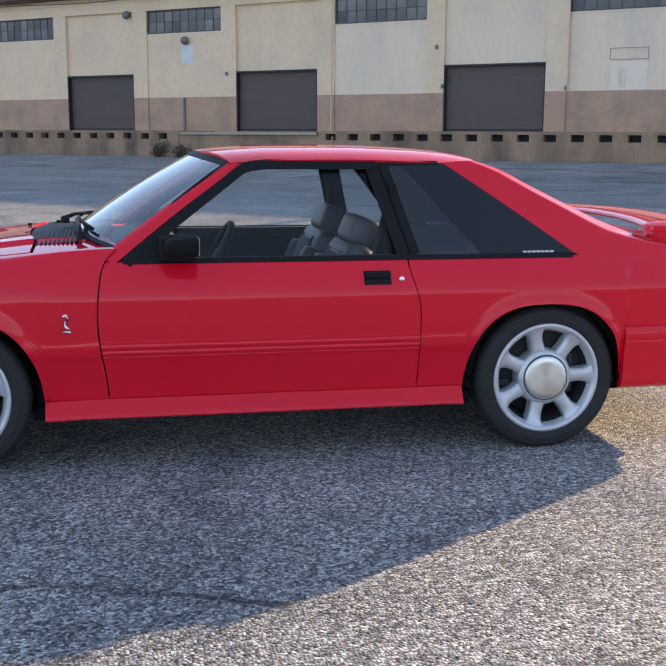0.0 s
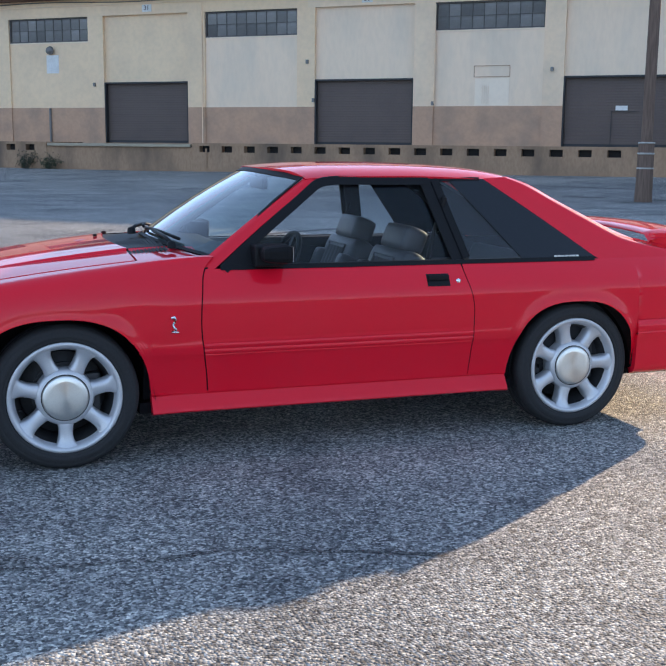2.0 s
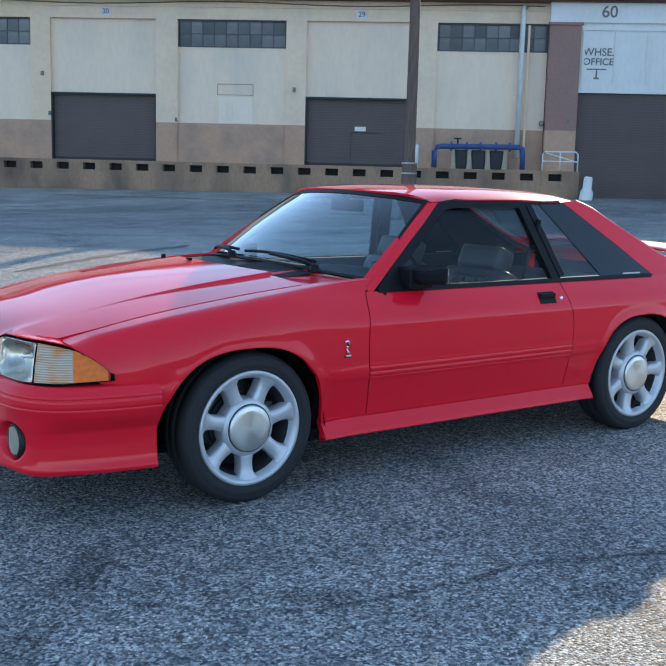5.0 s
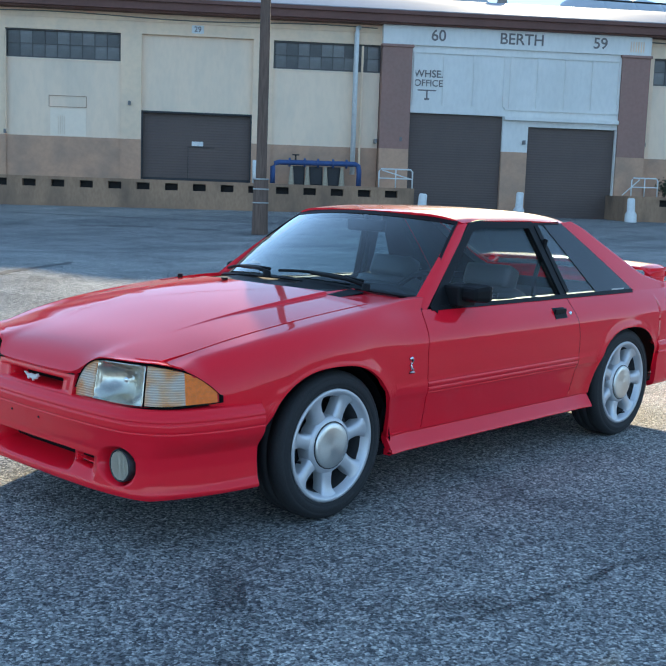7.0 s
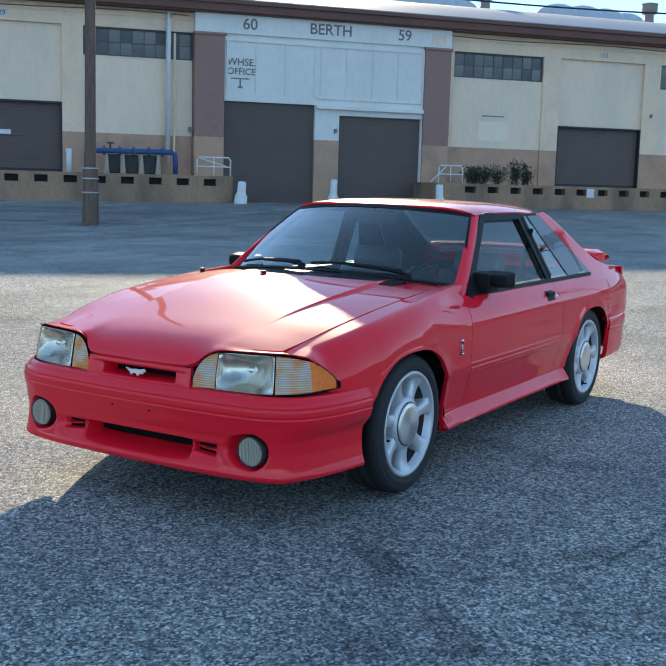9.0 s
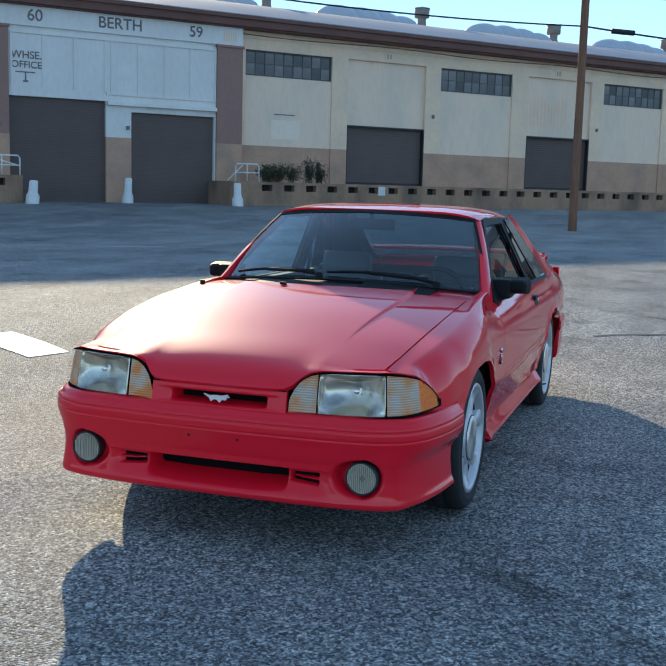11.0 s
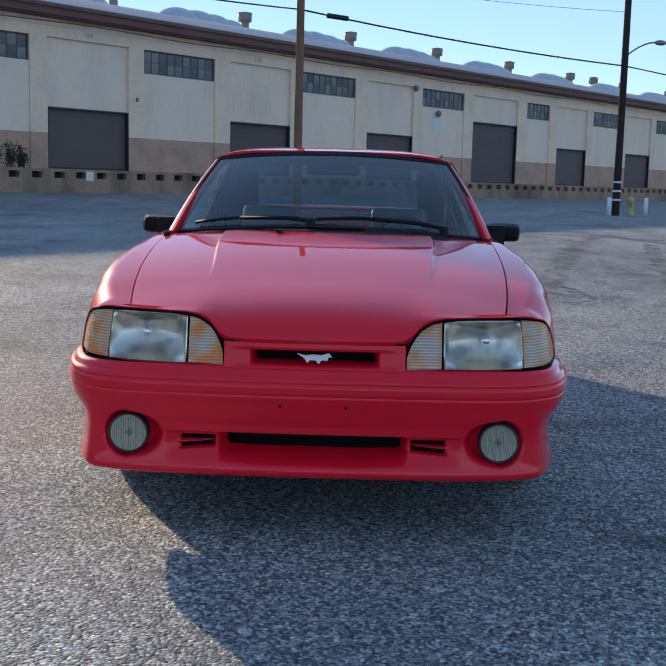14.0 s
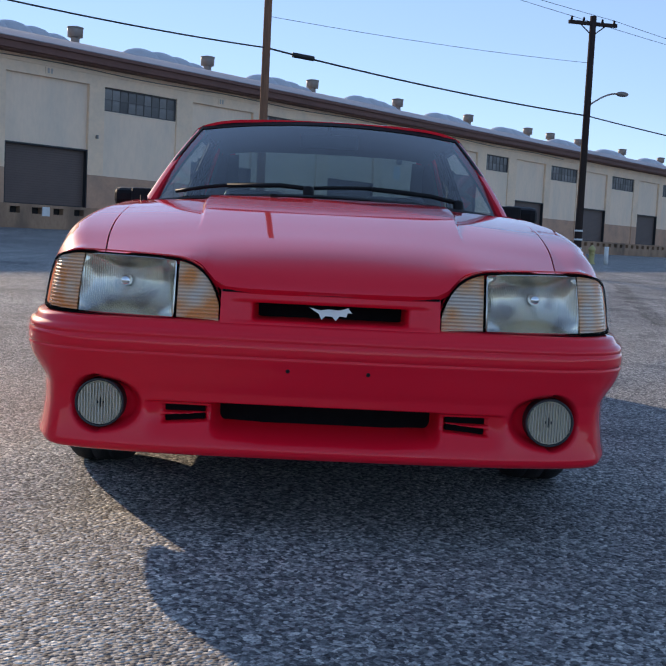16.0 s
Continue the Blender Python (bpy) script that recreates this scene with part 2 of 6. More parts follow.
CONCRETE = material("weathered dock concrete", (0.40, 0.245, 0.15), 0.9, grain=0.25, grain_size=14, stain=0.95, stain_size=1.0, stain_color=(0.13, 0.09, 0.065), bump=0.4, bump_size=18, stretch=(1, 1, 0.45))
# pocket backs near-black, with the shade of the holes in their colour
DARKHOLE = material("pocket shadowed rubber", (0.03, 0.027, 0.025), 0.9, grain=0.3)
PANE = material("dusty window pane", (0.16, 0.15, 0.135), 0.5, 0.0, grain=0.3, grain_size=5, stain=0.7, stain_size=2.2, stain_color=(0.24, 0.24, 0.23), per_object=0.45)
SASH = material("painted steel sash", (0.11, 0.10, 0.092), 0.7, grain=0.2)
ROOF = material("grey roof sheet", (0.32, 0.33, 0.36), 0.7, grain=0.15, stain=0.3, stain_size=0.6)
SKYLIGHT = material("milky skylight plastic", (0.50, 0.51, 0.53), 0.4, grain=0.1, stain=0.25, stain_size=1.5)
GALV = material("galvanised vent metal", (0.28, 0.24, 0.21), 0.6, 0.2, grain=0.2, stain=0.5, stain_size=4, stain_color=(0.25, 0.16, 0.11))
TIMBER = material("weathered pole timber", (0.20, 0.135, 0.105), 0.9, spec=0.08, grain=0.5, grain_size=30, stain=0.4, stain_size=2, bump=0.5, bump_size=40, stretch=(1, 1, 0.08))
WARM_TIMBER = material("brown pole timber", (0.27, 0.14, 0.085), 0.9, spec=0.08, grain=0.4, grain_size=30, stain=0.4, stain_size=2, bump=0.5, bump_size=40, stretch=(1, 1, 0.08))
# one pole's timber made near-black, its backlit shade painted in
BACKLIT_TIMBER = material("pole timber darkened as backlit", (0.05, 0.035, 0.03), 0.9, spec=0.08, grain=0.4, grain_size=30, stain=0.3, stain_size=2, bump=0.5, bump_size=40, stretch=(1, 1, 0.08))
BEAM = material("pale weathered timber", (0.42, 0.35, 0.25), 0.85, grain=0.3, grain_size=20, stretch=(0.15, 1, 1))
WHITEPAINT = material("white paint", (0.75, 0.74, 0.70), 0.6, grain=0.15, grain_size=15, stain=0.3, stain_size=4, stain_color=(0.5, 0.47, 0.42))
PAINT.node_tree.nodes["Principled BSDF"].inputs["Coat IOR"].default_value = 1.39
PAINT.node_tree.nodes["Principled BSDF"].inputs["Coat Roughness"].default_value = 0.03
BLUE = material("blue paint", (0.04, 0.09, 0.24), 0.6, grain=0.2, stain=0.3, stain_size=4)
CABLE = material("black cable", (0.01, 0.01, 0.011), 0.6)
FADED = material("bleached sign paint", (0.46, 0.43, 0.375), 0.8, grain=0.3, grain_size=25)
INK = material("faded sign paint", (0.20, 0.17, 0.155), 0.8, grain=0.3, grain_size=25)
LEAF = material("dark shrub leaves", (0.045, 0.06, 0.028), 0.7, grain=0.4, grain_size=15, per_object=0.3)
BRANCH = material("shrub bark", (0.08, 0.06, 0.045), 0.9, grain=0.3)
YELLOW = material("yellow paint", (0.50, 0.42, 0.16), 0.5, grain=0.2)
LINE = material("worn road paint", (0.55, 0.53, 0.48), 0.8, grain=0.6, grain_size=30, stain=0.6, stain_size=2, stain_color=(0.2, 0.19, 0.18))
SCUFF = material("rubber scuffs", (0.06, 0.058, 0.055), 0.85, grain=0.4, grain_size=40)
scuff = SCUFF.node_tree
patchy, fade = scuff.nodes.new("ShaderNodeTexNoise"), scuff.nodes.new("ShaderNodeMapRange")
patchy.inputs["Scale"].default_value, patchy.inputs["Detail"].default_value = 2.5, 6
fade.inputs[1].default_value, fade.inputs[2].default_value, fade.inputs[4].default_value = 0.30, 0.75, 0.5
scuff.links.new(scuff.nodes["Texture Coordinate"].outputs["Object"], patchy.inputs["Vector"])
scuff.links.new(patchy.outputs["Fac"], fade.inputs[0])
scuff.links.new(fade.outputs[0], scuff.nodes["Principled BSDF"].inputs["Alpha"])
TAR = material("dark patching tar", (0.085, 0.082, 0.08), 0.8, grain=0.5, grain_size=60, stain=0.5, stain_size=5, stain_color=(0.13, 0.125, 0.12))


def ribbed(name, colors, rough, metal, ribs, axis, patch, depth=0.5):
    """Lamp plastic or reflector: patches of several tints, reflections among them, and ribs whose shade is in the
    colour.
    """
    m = bpy.data.materials.new(name)
    m.use_nodes = True
    nt, n = m.node_tree, m.node_tree.nodes
    b = n["Principled BSDF"]
    b.inputs["Roughness"].default_value, b.inputs["Metallic"].default_value, b.inputs["Coat Weight"].default_value = rough, metal, 0.4
    co, tex, ramp, wv, bn = (n.new(k) for k in ("ShaderNodeTexCoord", "ShaderNodeTexNoise", "ShaderNodeValToRGB", "ShaderNodeTexWave", "ShaderNodeBump"))
    tex.inputs["Scale"].default_value, tex.inputs["Detail"].default_value = patch, 0.5
    cr = ramp.color_ramp
    cr.elements[0].position, cr.elements[0].color = 0.34, (*colors[0], 1)
    cr.elements[1].position, cr.elements[1].color = 0.66, (*colors[-1], 1)
    for k, c in enumerate(colors[1:-1]):
        cr.elements.new(0.34 + 0.32 * (k + 1) / (len(colors) - 1)).color = (*c, 1)
    wv.bands_direction = axis
    wv.inputs["Scale"].default_value, wv.inputs["Distortion"].default_value = ribs, 0.4
    bn.inputs["Strength"].default_value, bn.inputs["Distance"].default_value = depth, 0.004
    mul = n.new("ShaderNodeMix")
    mul.data_type, mul.blend_type = "RGBA", "MULTIPLY"
    mul.inputs[0].default_value = 0.35
    nt.links.new(co.outputs["Object"], tex.inputs["Vector"])
    nt.links.new(co.outputs["Object"], wv.inputs["Vector"])
    nt.links.new(tex.outputs["Fac"], ramp.inputs[0])
    nt.links.new(ramp.outputs[0], mul.inputs[6])
    nt.links.new(wv.outputs["Color"], mul.inputs[7])
    nt.links.new(mul.outputs[2], b.inputs["Base Color"])
    nt.links.new(wv.outputs["Fac"], bn.inputs["Height"])
    nt.links.new(bn.outputs[0], b.inputs["Normal"])
    return m


# amber and pale patches; the pale ones paint in reflections
MARKER = ribbed("pale amber ribbed plastic", [(0.74, 0.58, 0.45), (0.84, 0.48, 0.26), (0.92, 0.30, 0.06)], 0.2, 0.25, 34, "Z", 15)
# tint patches stand in for what the silvering would reflect
PALE_LENS = ribbed("silvered reflector, painted reflections", [(0.50, 0.46, 0.41), (0.86, 0.80, 0.68), (0.95, 0.88, 0.70)], 0.25, 1.0, 60, "Y", 19, 0.25)

# ---- mesh helpers ----
GLAZING = (SCREEN, SIDE_GLASS, SMOKED, HATCH_GLASS, LENS)


def part(name, bm, mat, parent=None, label="", smooth=False, kind=""):
    """Links a bmesh as one mesh object under a thing or a part."""
    me = bpy.data.meshes.new(name)
    bm.normal_update()
    if mat in GLAZING and name not in ("fog_lamp",):
        turn = sum(f.normal.dot(f.calc_center_median() - Vector((0, 0, 0.6))) * f.calc_area() for f in bm.faces)
        if turn < 0:
            bmesh.ops.reverse_faces(bm, faces=bm.faces)
    bm.to_mesh(me)
    bm.free()
    if smooth:
        me.polygons.foreach_set("use_smooth", [True] * len(me.polygons))
    me.materials.append(mat)
    ob = new(name, me)
    if parent:
        ob.parent = parent
    return tagged(ob, label=label, kind=kind)


def thing(name, label, category, group="", kind="", m=None):
    ob = new(name)
    ob.empty_display_size = 0.1
    if m is not None:
        ob.matrix_basis = m
    return tagged(ob, label, category, group, kind)


def box(bm, x0, x1, y0, y1, z0, z1, bevel=0.0):
    v = bmesh.ops.create_cube(bm, size=1)["verts"]
    bmesh.ops.scale(bm, vec=(x1 - x0, y1 - y0, z1 - z0), verts=v)
    bmesh.ops.translate(bm, vec=((x0 + x1) / 2, (y0 + y1) / 2, (z0 + z1) / 2), verts=v)
    if bevel:
        e = {e for q in v for e in q.link_edges}
        bmesh.ops.bevel(bm, geom=list(e), offset=bevel, segments=2, affect="EDGES", profile=0.6)
    return bm


def boxes(*dims, bevel=0.0):
    bm = bmesh.new()
    for d in dims:
        box(bm, *d, bevel=bevel)
    return bm


def tube(points, radius, seg=8, closed=False, taper=None):
    """A round bar along points."""
    bm = bmesh.new()
    pts = [Vector(p) for p in points]
    rings = []
    n = len(pts)
    for i, p in enumerate(pts):
        a, b = pts[(i - 1) % n if closed else max(i - 1, 0)], pts[(i + 1) % n if closed else min(i + 1, n - 1)]
        d = (b - a).normalized()
        up = Vector((0, 0, 1)) if abs(d.z) < 0.9 else Vector((1, 0, 0))
        s = d.cross(up).normalized()
        u = s.cross(d)
        r = radius if taper is None else radius + (taper - radius) * i / (n - 1)
        rings.append([bm.verts.new(p + r * (math.cos(2 * math.pi * k / seg) * s + math.sin(2 * math.pi * k / seg) * u)) for k in range(seg)])
    for i in range(n if closed else n - 1):
        a, b = rings[i], rings[(i + 1) % n]
        for k in range(seg):
            bm.faces.new((a[k], a[(k + 1) % seg], b[(k + 1) % seg], b[k]))
    if not closed:
        bm.faces.new(rings[0][::-1])
        bm.faces.new(rings[-1])
    return bm


def revolve(profile, seg=48, axis="Y"):
    """Turns (radius, height) pairs about an axis."""
    bm = bmesh.new()
    rings = []
    for r, h in profile:
        ring = []
        for k in range(seg):
            a = 2 * math.pi * k / seg
            c, s = r * math.cos(a), r * math.sin(a)
            ring.append(bm.verts.new((c, h, s) if axis == "Y" else (c, s, h)))
        rings.append(ring)
    for a, b in zip(rings, rings[1:]):
        for k in range(seg):
            bm.faces.new((a[k], a[(k + 1) % seg], b[(k + 1) % seg], b[k]))
    return bm


def sheet(f, us, vs, flange=0.0, bm=None):
    """A surface through f(u, v), its rim turned in by flange so that it shows its thickness."""
    bm = bm or bmesh.new()
    g = [[bm.verts.new(f(u, v)) for v in vs] for u in us]
    nu, nv = len(us), len(vs)
    for i in range(nu - 1):
        for j in range(nv - 1):
            bm.faces.new((g[i][j], g[i + 1][j], g[i + 1][j + 1], g[i][j + 1]))
    if flange:
        bm.normal_update()
        rim = [g[i][0] for i in range(nu)] + [g[nu - 1][j] for j in range(1, nv)] + [g[i][nv - 1] for i in range(nu - 2, -1, -1)] + [g[0][j] for j in range(nv - 2, 0, -1)]
        sign = 1 if sum(q.normal.dot(q.co - Vector((0, 0, 0.55))) for row in g for q in row) > 0 else -1
        ring = [bm.verts.new(q.co) for q in rim]
        inner = [bm.verts.new(q.co - q.normal * flange * sign) for q in rim]
        for k in range(len(ring)):
            j = (k + 1) % len(ring)
            bm.faces.new((ring[k], inner[k], inner[j], ring[j]))
    return bm


def steps(a, b, n):
    return [a + (b - a) * i / n for i in range(n + 1)]


def table(xs, ys):
    """A smooth curve through a few support values."""
    xs, ys = np.array(xs, float), np.array(ys, float)
    h, d = np.diff(xs), np.diff(ys) / np.diff(xs)
    m = np.zeros(len(xs))
    m[0], m[-1] = d[0], d[-1]
    for i in range(1, len(xs) - 1):
        if d[i - 1] * d[i] > 0:
            w1, w2 = 2 * h[i] + h[i - 1], h[i] + 2 * h[i - 1]
            m[i] = (w1 + w2) / (w1 / d[i - 1] + w2 / d[i])

    def at(x):
        x = min(max(x, xs[0]), xs[-1])
        i = min(max(int(np.searchsorted(xs, x)) - 1, 0), len(xs) - 2)
        t = (x - xs[i]) / h[i]
        return float((1 + 2 * t) * (1 - t) ** 2 * ys[i] + t * (1 - t) ** 2 * h[i] * m[i] + t * t * (3 - 2 * t) * ys[i + 1] + t * t * (t - 1) * h[i] * m[i + 1])
    return at


def smooth(a, b, x):
    t = min(max((x - a) / (b - a), 0), 1)
    return t * t * (3 - 2 * t)


def mirrored(bm):
    """The same shape on the other side of the car."""
    out = bm.copy()
    for v in out.verts:
        v.co.y = -v.co.y
    bmesh.ops.reverse_faces(out, faces=out.faces)
    return out


def letters(text, size, mat, parent, m, depth=0.008, name="lettering"):
    """Painted or cut lettering in the built-in font, as a thin mesh facing -y of its pose."""
    cu = bpy.data.curves.new(name, "FONT")
    cu.body, cu.size, cu.align_x, cu.align_y, cu.extrude, cu.offset = text, size, "CENTER", "CENTER", depth / 2, size * 0.012
    tmp = bpy.data.objects.new("tmp", cu)
    me = bpy.data.meshes.new_from_object(tmp)
    bpy.data.objects.remove(tmp)
    bpy.data.curves.remove(cu)
    me.materials.clear()
    me.materials.append(mat)
    ob = new(name, me)
    ob.parent = parent
    ob.matrix_basis = m @ pose(0, 0, 0, 90, 0, 0)
    return ob


# ---- ground ----
WALL_TURN, WALL_FAR = radians(-41.0925), 30.752
ALONG = Vector((math.cos(WALL_TURN), math.sin(WALL_TURN)))
INTO = Vector((-math.sin(WALL_TURN), math.cos(WALL_TURN)))
SITE = pose(INTO.x * WALL_FAR, INTO.y * WALL_FAR, 0, 0, -0.126, math.degrees(WALL_TURN))


def ground_z(x, y):
    """Level under the car, with a crown and hump behind it and a rise to the foot of the dock, shaped to fit the
    camera's view.
    """
    o = INTO.x * x + INTO.y * y
    rise = 0.40 * (1 - math.exp(-max(x - 5, 0) / 25))
    u = min(max((o - 1.7) / 5.5, 0), 1)
    s = ALONG.x * x + ALONG.y * y
    # hump sized so the warehouse's shadow edge fits the camera's view
    hump = 0.085 * (1 - smooth(-3.6, -2.1, s)) * smooth(3.5, 7.0, o) * (1 - smooth(9.0, 14.0, o))
    return hump + rise - 0.02 + 0.235 * (1.2 * u - 0.2 * u ** 3) * smooth(0, 0.12, u) - 0.10 * smooth(9.0, 18.0, o) + 0.32 * smooth(20.0, 28.5, o)


def at_site(s, o):
    p = ALONG * s + INTO * (WALL_FAR + o)
    return p.x, p.y


grid = sorted(set([-2500, -900, -350, -160, -90] + [round(v, 2) for v in steps(-60, 120, 120)] + [round(v, 2) for v in steps(-12, 24, 90)] + [160, 260, 500, 1000, 2500]))
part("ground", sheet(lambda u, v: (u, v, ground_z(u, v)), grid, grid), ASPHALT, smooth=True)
tagged(bpy.data.objects["ground"], "worn grey asphalt yard with pale exposed stone chips", "ground", kind="structure")


def strip(points, width, lift=0.005, wobble=0.0):
    """A painted or tarred line lying on the ground."""
    bm = bmesh.new()
    pts = [Vector(p) for p in points]
    fine = []
    for a, b in zip(pts, pts[1:]):
        k = max(2, int((b - a).length / 0.12))
        fine += [a.lerp(b, i / k) for i in range(k)]
    fine.append(pts[-1])
    rows = []
    for i, p in enumerate(fine):
        d = (fine[min(i + 1, len(fine) - 1)] - fine[max(i - 1, 0)]).normalized()
        s = Vector((-d.y, d.x))
        p = p + s * wobble * (noise.noise(Vector((p.x * 3, p.y * 3, 1))))
        w = width * (0.5 + (0.35 * noise.noise(Vector((p.x * 5, p.y * 5, 7))) if wobble else 0))
        rows.append([bm.verts.new((q.x, q.y, ground_z(q.x, q.y) + lift)) for q in (p - s * w, p + s * w)])
    for a, b in zip(rows, rows[1:]):
        bm.faces.new((a[0], a[1], b[1], b[0]))
    return bm


def arc(pts, k=6):
    """Rounds a chain of points."""
    out = []
    for i in range(len(pts) - 1):
        p = [Vector(pts[min(max(i + j, 0), len(pts) - 1)]) for j in (-1, 0, 1, 2)]
        for q in range(k):
            t = q / k
            out.append(0.5 * (2 * p[1] + (p[2] - p[0]) * t + (2 * p[0] - 5 * p[1] + 4 * p[2] - p[3]) * t * t + (3 * p[1] - p[0] - 3 * p[2] + p[3]) * t ** 3))
    return out + [Vector(pts[-1])]


CREVICE = SCUFF.copy()
CREVICE.name = "crack shadow"
for n in CREVICE.node_tree.nodes:
    if n.bl_idname == "ShaderNodeMapRange" and n.inputs[2].default_value > 0.74:
        n.inputs[1].default_value, n.inputs[2].default_value, n.inputs[4].default_value = 0.36, 0.66, 0.62
part("crack", strip(arc([(-2.17, -1.55), (-1.68, -1.89), (-1.23, -1.96), (-0.82, -2.0), (-0.5, -2.08), (-0.1, -2.25)]), 0.034, 0.003, 0.04), CREVICE, bpy.data.objects["ground"], "dark tarred crack")
part("crack", strip(arc([(6.39, -2.49), (6.28, -2.66), (5.93, -2.72), (5.7, -2.61), (5.54, -2.38), (5.39, -2.08), (5.37, -1.81), (5.2, -1.4), (5.0, -1.12), (4.76, -0.84)]), 0.06, 0.004, 0.04), TAR, bpy.data.objects["ground"], "dark tarred crack")
part("crack", strip(arc([(6.58, -2.67), (6.88, -2.38), (7.09, -1.99), (7.17, -1.49)]), 0.06, 0.004, 0.05), TAR, bpy.data.objects["ground"], "dark tarred crack")
part("crack", strip(arc([(6.30, -1.2), (6.26, -1.62), (6.2, -2.08), (6.01, -2.57), (5.86, -3.1)]), 0.04, 0.004, 0.05), TAR, bpy.data.objects["ground"], "dark tarred crack")
part("crack", strip(arc([(15.01, -3.59), (14.76, -4.19), (14.76, -5.14), (14.9, -6.3), (15.19, -8.0)]), 0.10, 0.004, 0.1), TAR, bpy.data.objects["ground"], "dark tarred crack")
part("crack", strip(arc([(15.2, 31.3), (13.7, 28.2), (16.75, 25.2), (22.6, 22.8)]), 0.08, 0.004, 0.1), TAR, bpy.data.objects["ground"], "dark tarred crack")
# dark strip on the line of the pole's shadow, shade drawn as tar
part("crack", strip(arc([(0.4, 6.7), (1.19, 7.05), (1.93, 7.44), (2.91, 8.12), (3.6, 8.7)]), 0.10, 0.004, 0.06), TAR, bpy.data.objects["ground"], "dark tarred crack")
part("joint", strip(arc([(8.4, 26.4), (10.91, 23.75), (12.6, 21.6), (14.3, 19.5), (16.0, 17.5), (18.4, 15.6), (21.5, 13.0)]), 0.16, 0.006, 0.12), TAR, bpy.data.objects["ground"], "dark seam between old and new asphalt")
for x, y in ((11.18, 19.03), (11.87, 18.71), (12.83, 17.15)):
    part("patch", strip(arc([(x - 0.42, y + 0.40), (x - 0.1, y + 0.16), (x + 0.12, y - 0.14), (x + 0.4, y - 0.36)]), 0.30, 0.005, 0.3), TAR, bpy.data.objects["ground"], "small dark tar patch")
for path, w in (([(6.5, -2.3), (8.28, -2.75), (9.73, -3.13), (11.25, -3.53), (13.29, -4.16), (15.0, -4.8)], 0.34), ([(13.64, -5.43), (11.57, -4.91), (9.81, -4.54), (8.13, -4.21), (6.5, -3.9)], 0.26),
                ([(-2.0, -0.95), (-2.2, -1.25), (-2.42, -1.52), (-2.75, -1.8)], 0.12), ([(-1.95, -1.62), (-1.76, -1.72), (-1.5, -1.9)], 0.10)):
    part("tyre_mark", strip(arc(path), w, 0.004, 0.06), SCUFF, bpy.data.objects["ground"], "faint dark tyre mark")
line = strip(arc([(41.8, -9.74), (31.88, -5.86), (27.69, -4.32), (22.24, -2.43), (18.37, -1.67), (15.16, -1.49), (12.42, -1.66), (10.87, -2.03), (10.29, -2.41)]), 0.10, 0.005)
tagged(part("road_marking", line, LINE), "worn white curved line on the asphalt", "road marking", kind="structure")
tagged(part("road_marking", strip([(10.5, 8.3), (11.04, 7.17)], 0.16, 0.005), LINE), "worn white dash on the asphalt", "road marking", kind="structure")

mark = bmesh.new()
mark.faces.new([mark.verts.new((x, y, ground_z(x, y) + 0.006)) for x, y in ((0.96, 3.05), (1.29, 2.91), (1.51, 3.26), (1.75, 3.75), (1.38, 3.94), (1.16, 3.46))])
tagged(part("road_marking", mark, WHITEPAINT), "bright white painted patch on the asphalt", "road marking", kind="structure")


# ---- warehouse ----
LEFT = [-48.16 + 8.86 * i for i in range(6)]
RIGHT = [18.16 + 9.0 * i for i in range(11)]
S0, S1 = -52.0, 121.0
DOORS = [(s, s + 3.70, 3.78) for s in LEFT] + [(s, s + (4.5 if i == 3 else 3.66), 4.84 if i == 3 else 3.77) for i, s in enumerate(RIGHT)]
WINDOWS = [(s + 4.43, s + 8.17) for s in LEFT[:-1]] + [(0.52, 4.15)] + [(13.78, 17.44)] + \
          [(s + 4.39, s + 8.12) if i != 3 else (50.62, 53.2) for i, s in enumerate(RIGHT)]
DOCK_Z, BASE_Z, SILL, HEAD, EAVE_Z = 1.49, 2.82, 5.35, 6.27, 6.92

house = thing("warehouse", "long cream warehouse with tan base and brown roller doors", "warehouse", kind="", m=SITE)


spans = sorted([(a, b) for a, b, _ in DOORS] + WINDOWS)
spans = [sp for sp in spans if sp[1] < 4.2 or sp[0] > 13.4]
piers, cur = [], S0
for a, b in spans:
    if a > 13 and cur < 5:
        piers.append((cur, 4.17))
        cur = 13.5
    piers.append((cur, a))
    cur = b
piers.append((cur, S1))
piers = [p for p in piers if p[1] - p[0] > 0.02]
for a, b in piers:
    part("pier", boxes((a, b, 0, 0.4, BASE_Z, HEAD)), CREAM_WARM if b < -12 else CREAM, house, "cream painted wall pier")
    part("pier_base", boxes((a, b, 0.002, 0.4, 0.2, BASE_Z)), TAN, house, "tan painted pier base")
part("lintel_beam", boxes((S0, -13.0, 0.001, 0.4, HEAD, EAVE_Z)), CREAM_WARM, house)
part("lintel_beam", boxes((-13.0, 4.17, 0.001, 0.4, HEAD, EAVE_Z)), CREAM, house)
part("lintel_beam", boxes((13.5, S1, 0.001, 0.4, HEAD, EAVE_Z)), CREAM, house)
part("ledge", boxes((S0, 4.17, -0.045, 0.002, 6.66, 6.70), (13.5, S1, -0.045, 0.002, 6.66, 6.70)), CREAM, house)
for a, b in WINDOWS:
    part("wall_panel", boxes((a, b, 0.07, 0.3, BASE_Z, SILL)), CREAM_WARM if b < -18 else STUCCO, house)
    part("base_panel", boxes((a, b, 0.06, 0.3, 0.2, BASE_Z)), TAN, house)
